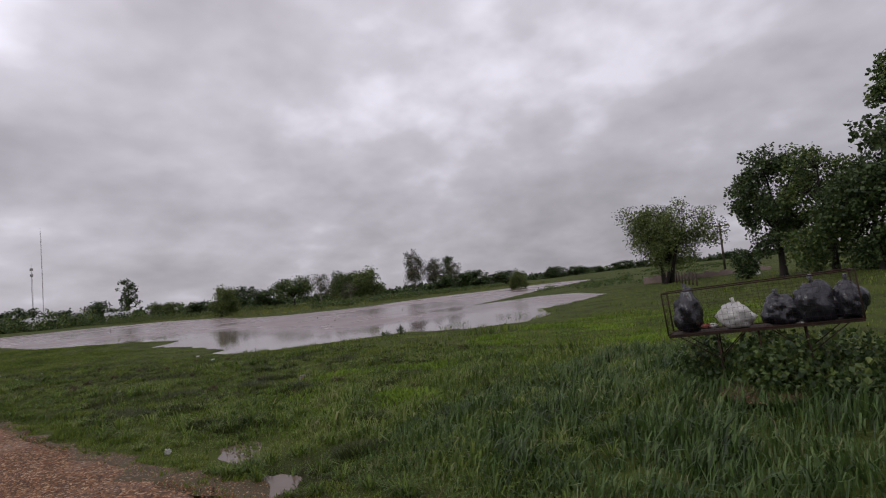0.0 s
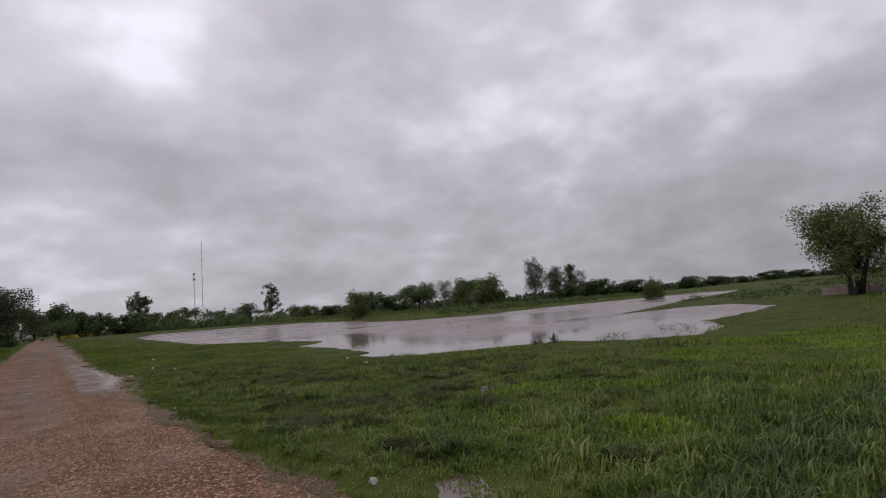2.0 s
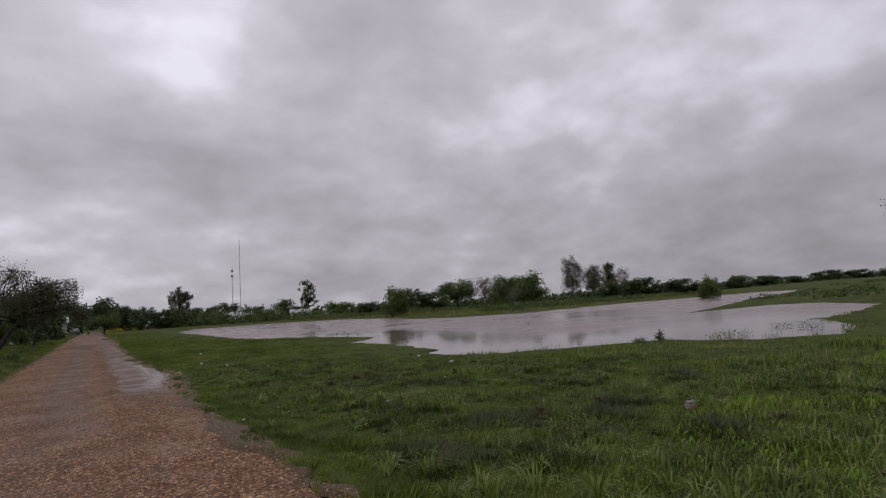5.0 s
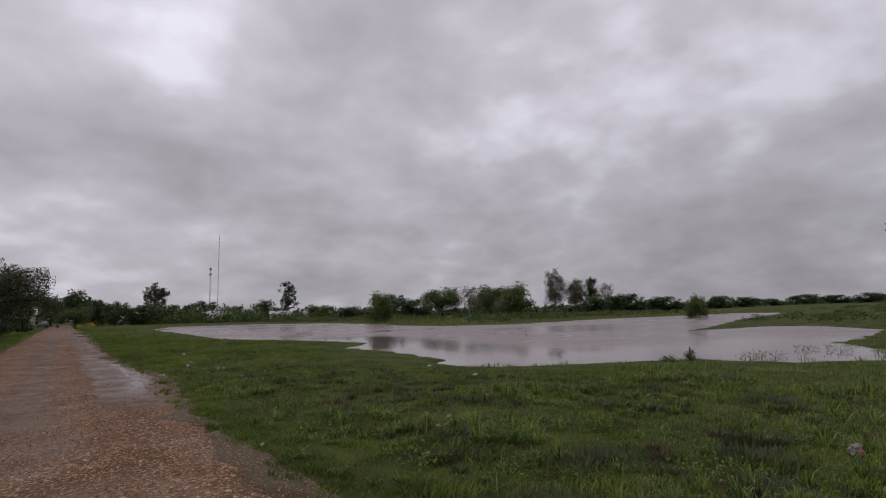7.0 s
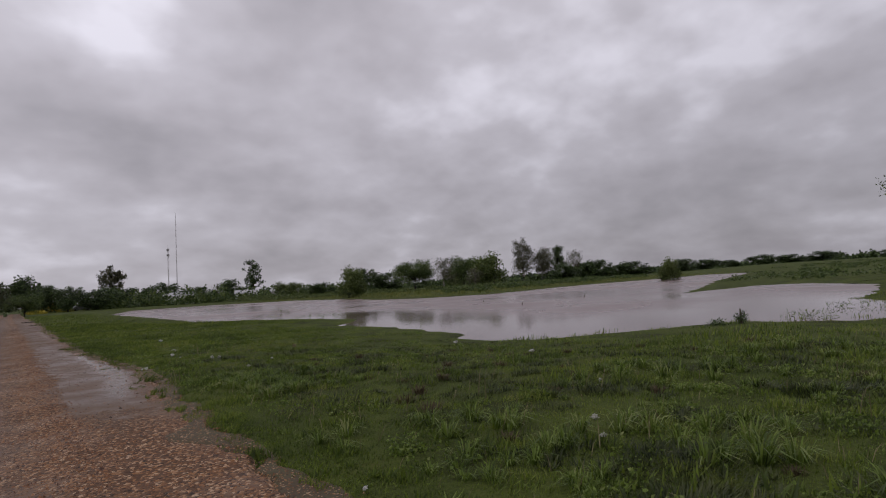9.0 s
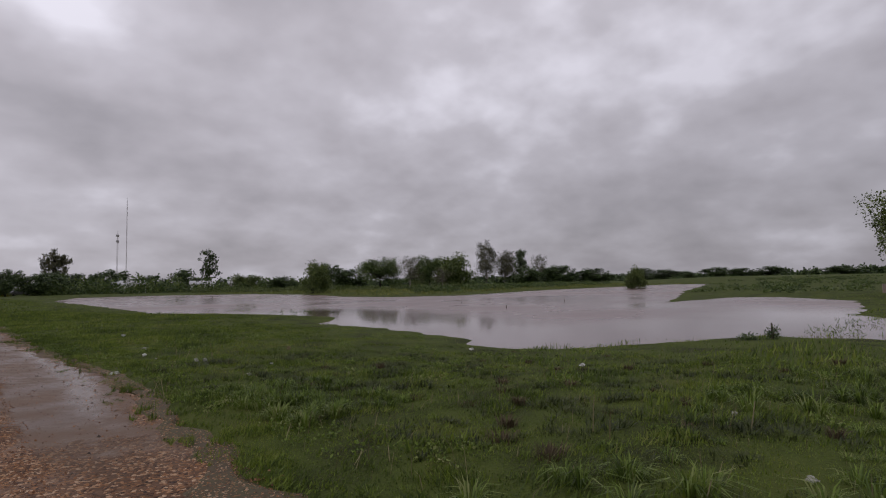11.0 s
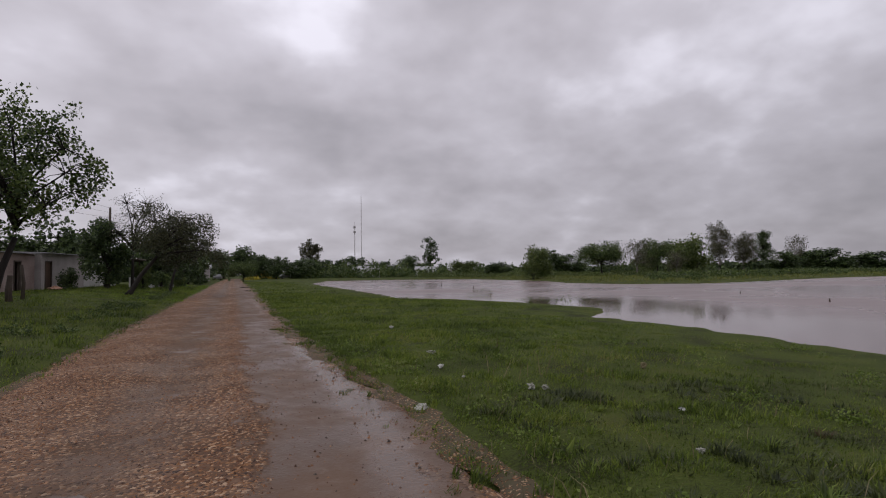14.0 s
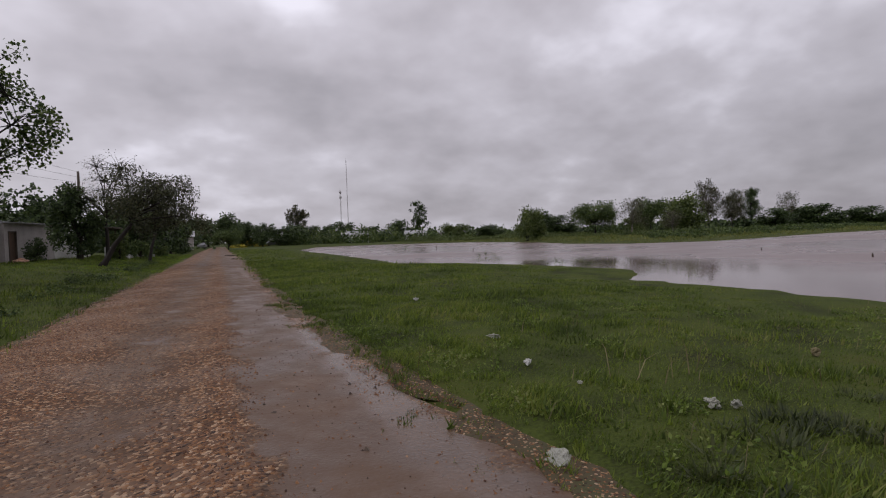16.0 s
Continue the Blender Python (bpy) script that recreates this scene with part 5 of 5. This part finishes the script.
# ---- poles, masts and wires ----
def power_pole(x, y, h, label, arm=True, r=0.11):
    root = thing("utility_pole", label, "utility pole", pose(x, y, height(x, y) - 0.1), "utility poles")
    part("pole", Tubes().add([(0, 0, 0), (0, 0, h * 0.5), (0.02, 0, h)], [r, r * 0.85, r * 0.7], 8).mesh("pole", M_WOOD), None, root)
    if arm:
        for z, w in ((h - 0.35, 0.95), (h - 0.95, 0.7)):
            part("crossarm", box(-0.05, 0.05, -w, w, z - 0.06, z + 0.06, 0.01), M_WOOD, root)
            for s in (-w + 0.08, w - 0.08):
                part("insulator", Tubes().add([(0, s, z + 0.06), (0, s, z + 0.12), (0, s, z + 0.2)], [0.05, 0.06, 0.03], 8).mesh("insulator", M_STONE), None, root)
    return root


power_pole(-7.0, 72.2, 6.9, "plain dark wooden utility pole beside the road", False, 0.12)
power_pole(64.9, 12.4, 5.6, "wooden utility pole with a crossarm in the far field", True, 0.13)
power_pole(10.3, 193, 4.4, "weathered wooden post at the road's end", False, 0.16)
power_pole(58, 190, 6.2, "thin grey pole before the far houses", False, 0.14)
for zz, ez in ((6.75, 8.9), (6.35, 7.7), (5.9, 6.6)):
    pts = [(-7.0 - 10 * t, 72.2 - 30 * t, height(-7.4, 72.2) + zz + (ez - zz) * t - 1.4 * t * (1 - t)) for t in np.linspace(0, 1, 12)]
    tagged(new("power_line", Tubes().add(pts, [0.010] * 12, 4).mesh("power_line", M_DARK)), "thin black overhead wire from the roadside pole", "wire", "wires")


def mast(x, y, h, w, label, guys):
    root = thing("radio_mast", label, "radio mast", pose(x, y, 0), "radio masts")
    for k in range(3):
        a = 2.094 * k
        part("leg", rod((w * math.cos(a), w * math.sin(a), 0), (w * math.cos(a), w * math.sin(a), h), 0.09, 4).mesh("leg", M_STEEL), None, root)
    tb = Tubes()
    for i in range(int(h / 1.6)):
        for k in range(3):
            a, b = 2.094 * k, 2.094 * (k + 1)
            tb.add([(w * math.cos(a), w * math.sin(a), 1.6 * i), (w * math.cos(b), w * math.sin(b), 1.6 * i + 1.6)], [0.05, 0.05], 3)
    part("lattice", tb.mesh("lattice", M_STEEL), None, root)
    if guys:
        for z in (h * 0.96, h * 0.86):
            part("antenna", box(-w * 2.2, w * 2.2, -w, w, z - 1.0, z + 1.0, 0.1), M_STEEL, root)
    part("spike", rod((0, 0, h - 0.2), (0, 0, h + 3), 0.08, 4).mesh("spike", M_STEEL), None, root)


mast(147, 586, 86, 0.30, "tall thin guyed lattice radio mast on the horizon", False)
mast(130.4, 549, 50, 0.5, "shorter lattice radio mast with antennas on the horizon", True)


# ---- houses and yards ----
def house(name, label, m, length, depth, h, mat, openings, roof_drop=0.35):
    """A low flat-roofed house; its front runs along y at x = 0. Openings: (y0, y1, z0, z1, kind)."""
    root = thing(name, label, "house", m, "houses by the road")
    t = 0.2
    ys = sorted({0.0, length, *[q for o in openings for q in o[:2]]})
    bm = bmesh.new()
    for a, b in zip(ys, ys[1:]):
        o = next((o for o in openings if o[0] <= a and b <= o[1]), None)
        if o is None:
            box(-t, 0, a, b, 0, h, 0, bm)
        else:
            if o[2] > 0.01:
                box(-t, 0, a, b, 0, o[2], 0, bm)
            box(-t, 0, a, b, o[3], h, 0, bm)
    part("front_wall", bm, mat, root)
    part("side_wall", box(-depth, -t, 0, t, 0, h), mat, root)
    part("side_wall", box(-depth, -t, length - t, length, 0, h), mat, root)
    part("rear_wall", box(-depth, -depth + t, t, length - t, 0, h), mat, root)
    rf = bmesh.new()
    n = int(length / 0.25)
    for k in range(n):
        y = -0.15 + (length + 0.3) * k / n
        box(-depth - 0.2, 0.22, y, y + (length + 0.3) / n - 0.02, h + 0.02 + 0.02 * (k % 2), h + 0.06 + 0.02 * (k % 2), 0, rf)
    roof = part("roof", rf, M_ZINC, root, "thin corrugated zinc roof")
    roof.matrix_basis = Matrix.Rotation(radians(2.5), 4, "Y")
    part("floor", box(-depth + t, -t, t, length - t, 0.0, 0.05), M_DARK, root)
    for y0, y1, z0, z1, kind in openings:
        f = bmesh.new()
        box(-0.12, 0.03, y0 - 0.05, y0 + 0.03, z0, z1 + 0.05, 0, f)
        box(-0.12, 0.03, y1 - 0.03, y1 + 0.05, z0, z1 + 0.05, 0, f)
        box(-0.12, 0.03, y0 + 0.03, y1 - 0.03, z1 - 0.03, z1 + 0.05, 0, f)
        part("door_frame" if kind != "window" else "window_frame", f, M_WOOD, root)
        if kind == "door":
            d = part("door", box(-0.12, -0.07, y0 + 0.03, y1 - 0.03, z0 + 0.02, z1 - 0.03, 0.005), M_DOOR, root, "plain brown wooden door")
            part("handle", box(-0.07, -0.03, y0 + 0.1, y0 + 0.14, 1.0, 1.12, 0.008), M_STEEL, d)
        elif kind == "window":
            part("pane", box(-0.1, -0.08, y0 + 0.03, y1 - 0.03, z0, z1 - 0.03), M_GLASS, root)
    return root


hz = height(-11.5, 68) - 0.05
house("house", "low grey plastered house with a brown door and zinc roof", pose(-10.7, 68.3, hz, 0, 0, -12.3), 6.6, 5.0, 2.8, M_PLASTER, [(0.5, 1.4, 0.05, 2.2, "door")])
house("house", "low unpainted rendered house with a dark doorway", pose(-12.7, 58.5, hz - 0.05, 0, 0, -10), 9.6, 5.5, 2.75, M_PLASTER_DARK,
      [(6.9, 7.75, 0.05, 2.2, "open"), (2.4, 3.5, 1.0, 2.1, "window")])
house("house", "small white-fronted house half hidden by trees", pose(-8.6, 77.5, height(-8.6, 78) - 0.05, 0, 0, -6), 5.0, 4.5, 2.6, M_WHITE,
      [(1.2, 2.1, 0.05, 2.0, "open"), (3.2, 4.2, 0.9, 1.9, "window")])


def canopy():
    z = height(-6.6, 77)
    root = thing("roadside_shelter", "rough timber shelter with a dark flat roof", "shelter", pose(-6.6, 76.5, z - 0.05, 0, 0, -4))
    for x in (-1.1, 1.1):
        for y in (-1.3, 1.3):
            part("post", rod((x, y, 0), (x, y, 2.4), 0.06, 7).mesh("post", M_WOOD), None, root)
    for y in (-1.3, 1.3):
        part("beam", box(-1.4, 1.4, y - 0.05, y + 0.05, 2.4, 2.5, 0.01), M_WOOD, root)
    part("roof", box(-1.6, 1.6, -1.7, 1.7, 2.5, 2.62, 0.03), M_WOOD, root)
    part("counter", box(0.7, 1.05, -1.1, 1.1, 0.05, 0.95, 0.02), M_WHITE, root, "whitewashed counter front")


canopy()
crumple("rubble_mound", "low mound of broken red bricks before the house", -9.6, 67.2, 0.6, M_BRICK, 71, 0.3, "rubble", 0.0, "rubble", 0.6)


def brick_pillar(x, y):
    root = thing("brick_pillar", "short pillar of stacked bricks beside the tree", "brick pillar", pose(x, y, height(x, y) - 0.04, 0, 0, 12))
    part("core", box(-0.17, 0.17, -0.17, 0.17, 0, 1.3), M_MORTAR, root)
    me = bpy.data.meshes.new("brick")
    bm = box(-0.095, 0.095, -0.1, 0.1, 0, 0.062, 0.006)
    bm.to_mesh(me); bm.free()
    me.materials.append(M_BRICK)
    r = random.Random(4)
    for k in range(17):
        for s in (-0.1, 0.1):
            b = new("brick", me)
            b.parent = root
            b.matrix_basis = pose(r.uniform(-0.012, 0.012) + (s if k % 2 else 0), (0 if k % 2 else s) + r.uniform(-0.01, 0.01), 0.01 + k * 0.0745, 0, 0, 90 * (1 - k % 2)) \
                @ Matrix.Diagonal((1, 2.05, 1, 1))
    return root


brick_pillar(-6.7, 44.4)


def fence_post(x, y, h, r, seed, label="weathered wooden fence post standing in grass"):
    q = random.Random(seed)
    tb = Tubes().add([(0, 0, 0), (q.uniform(-0.03, 0.03), q.uniform(-0.03, 0.03), h * 0.5), (q.uniform(-0.07, 0.07), 0, h)], [r * 1.1, r, r * 0.85], 7)
    ob = new("fence_post", tb.mesh("fence_post", M_WOOD))
    ob.matrix_world = pose(x, y, height(x, y) - 0.08)
    return tagged(ob, label, "fence post", "fence posts")


fence_post(-6.9, 48.6, 1.2, 0.13, 1)
fence_post(-7.0, 50.7, 1.7, 0.08, 2)
for k in range(6):
    fence_post(-8.2 - 0.2 * k, 41 - 3.2 * k, 1.2, 0.07, 10 + k)
for k in range(12):
    fence_post(44 + 1.9 * k, 10.5 + 0.75 * k, 1.15, 0.07, 30 + k, "grey fence post on the rise before the far field")
for k, (x, y, h) in enumerate(((31, 38, 0.2), (36, 47, 0.2), (26, 70, 0.4), (30, 88, 0.6), (42, 40, 0.2), (19.2, 18.6, 0.5))):
    ob = new("stump", Tubes().add([(0, 0, -0.6), (0.02, 0, h * 0.5), (0.06, 0.02, h)], [0.05, 0.04, 0.02], 6).mesh("stump", M_WOOD))
    ob.matrix_world = pose(x, y, max(height(x, y), WATER))
    tagged(ob, "dark dead stick standing in the flood water", "dead stick", "dead sticks")


def ruin():
    root = thing("broken_wall", "broken whitewashed wall at the edge of the thicket", "wall", pose(53, 8.2, height(53, 8.2) - 0.2, 0, 0, 70))
    bm = bmesh.new()
    for k in range(5):
        box(-0.8 + 0.3 * k, -0.5 + 0.3 * k, -0.12, 0.12, 0, 1.8 - 0.25 * abs(k - 2) + 0.2 * ((k * 7) % 3), 0, bm)
    part("masonry", bm, M_WHITE, root)
    wall = thing("low_wall", "low dark stone wall along the rise", "wall", pose(60, 13.5, height(60, 13.5) - 0.3, 0, 0, 100))
    bm = bmesh.new()
    for k in range(24):
        box(-6 + 0.5 * k, -5.5 + 0.5 * k, -0.16, 0.16, 0, 0.85 + 0.12 * math.sin(k * 1.9), 0.02, bm)
    part("masonry", bm, M_PLASTER_DARK, wall)


ruin()


def small_house(x, y, w, d, h, mat, label, turn=0.0):
    root = thing("cottage", label, "house", pose(x, y, height(x, y) - 0.1, 0, 0, turn), "far houses")
    part("wall", box(-w / 2, w / 2, -d / 2, d / 2, 0, h), mat, root)
    v = [(-w / 2 - 0.3, -d / 2 - 0.3, h), (w / 2 + 0.3, -d / 2 - 0.3, h), (w / 2 + 0.3, d / 2 + 0.3, h), (-w / 2 - 0.3, d / 2 + 0.3, h), (-w / 2 - 0.3, 0, h + 1.1), (w / 2 + 0.3, 0, h + 1.1)]
    part("roof", raw("roof", v, [(0, 1, 5, 4), (2, 3, 4, 5), (0, 4, 3), (1, 2, 5), (3, 2, 1, 0)], M_ZINC), None, root)
    for s in (-0.28, 0.22):
        part("window", box(s * w - 0.5, s * w + 0.5, -d / 2 - 0.03, -d / 2 + 0.05, 0.9, 2.0), M_GLASS, root)
    part("door", box(-0.45, 0.45, -d / 2 - 0.03, -d / 2 + 0.05, 0, 2.0), M_DOOR, root)


small_house(45, 184, 8, 5, 2.6, M_WHITE, "small white cottage with a zinc roof among far trees", -12)
small_house(66, 186, 7, 5, 2.4, M_WHITE, "low pale cottage beyond the flood water", -18)
small_house(80, 188, 9, 5, 2.3, M_PLASTER, "low grey cottage beyond the flood water", -20)
small_house(-3, 142, 6, 5, 2.6, M_PLASTER, "grey cottage in the trees near the road's end", 0)


def vehicle(name, label, x, y, turn, paint, L=4.2, W=1.7, H=1.45):
    root = thing(name, label, "car", pose(x, y, max(height(x, y), 0.0), 0, 0, turn), "vehicles")
    bm = bmesh.new()
    prof = [(-L / 2, 0.3), (-L / 2, 0.85), (-L * 0.42, 0.95), (-L * 0.30, H), (L * 0.12, H), (L * 0.28, 0.95), (L / 2, 0.82), (L / 2, 0.3)]
    lo = [bm.verts.new((px, -W / 2 * (0.85 if pz > 1 else 1), pz)) for px, pz in prof]
    hi = [bm.verts.new((px, W / 2 * (0.85 if pz > 1 else 1), pz)) for px, pz in prof]
    bm.faces.new(lo); bm.faces.new(hi[::-1])
    for i in range(len(prof)):
        j = (i + 1) % len(prof)
        bm.faces.new((lo[j], lo[i], hi[i], hi[j]))
    bmesh.ops.recalc_face_normals(bm, faces=bm.faces)
    bmesh.ops.bevel(bm, geom=list(bm.edges), offset=0.05, segments=2, affect="EDGES")
    part("body", bm, paint, root, smooth=False)
    for s in (-1, 1):
        part("side_window", box(-L * 0.28, L * 0.12, s * W * 0.445 - 0.03, s * W * 0.445 + 0.03, 0.98, H - 0.12, 0.01), M_GLASS, root)
        for px in (-L * 0.31, L * 0.31):
            wheel = part("wheel", rod((px, s * (W / 2 - 0.2), 0.31), (px, s * (W / 2 + 0.02), 0.31), 0.31, 16).mesh("wheel", M_TYRE), None, root)
            part("rim", rod((px, s * (W / 2 + 0.02), 0.31), (px, s * (W / 2 + 0.03), 0.31), 0.19, 12).mesh("rim", M_STEEL), None, wheel)
    part("windscreen", box(L * 0.16, L * 0.22, -W * 0.36, W * 0.36, 1.0, H - 0.16, 0.01), M_GLASS, root)


vehicle("parked_car", "small silver car parked at the road's end", 1.6, 168, 84, M_CAR)
vehicle("parked_van", "yellow van parked by the road's end", 13.6, 176, 10, M_YELLOW, 5.4, 1.9, 2.1)
vehicle("parked_car", "pale car parked near the road's end", 19.5, 174, 5, M_CAR)
scrub("yellow_bushes", "bushes with yellow flowers near the road's end", [(9.5, 160, 0.8, 3.5), (15.5, 168, 0.9, 3)], M_FLOWER, 0.25, 60, 95, "bushes")
for k, (x, y) in enumerate(((-4.6, 79.5), (-4.2, 83), (-3.4, 86))):
    crumple("white_crate", "white plastic crate standing in the yard grass", x, y, 0.35, M_SACK, 60 + k, 0.6, "crate", 0.0, "crates in the yard")
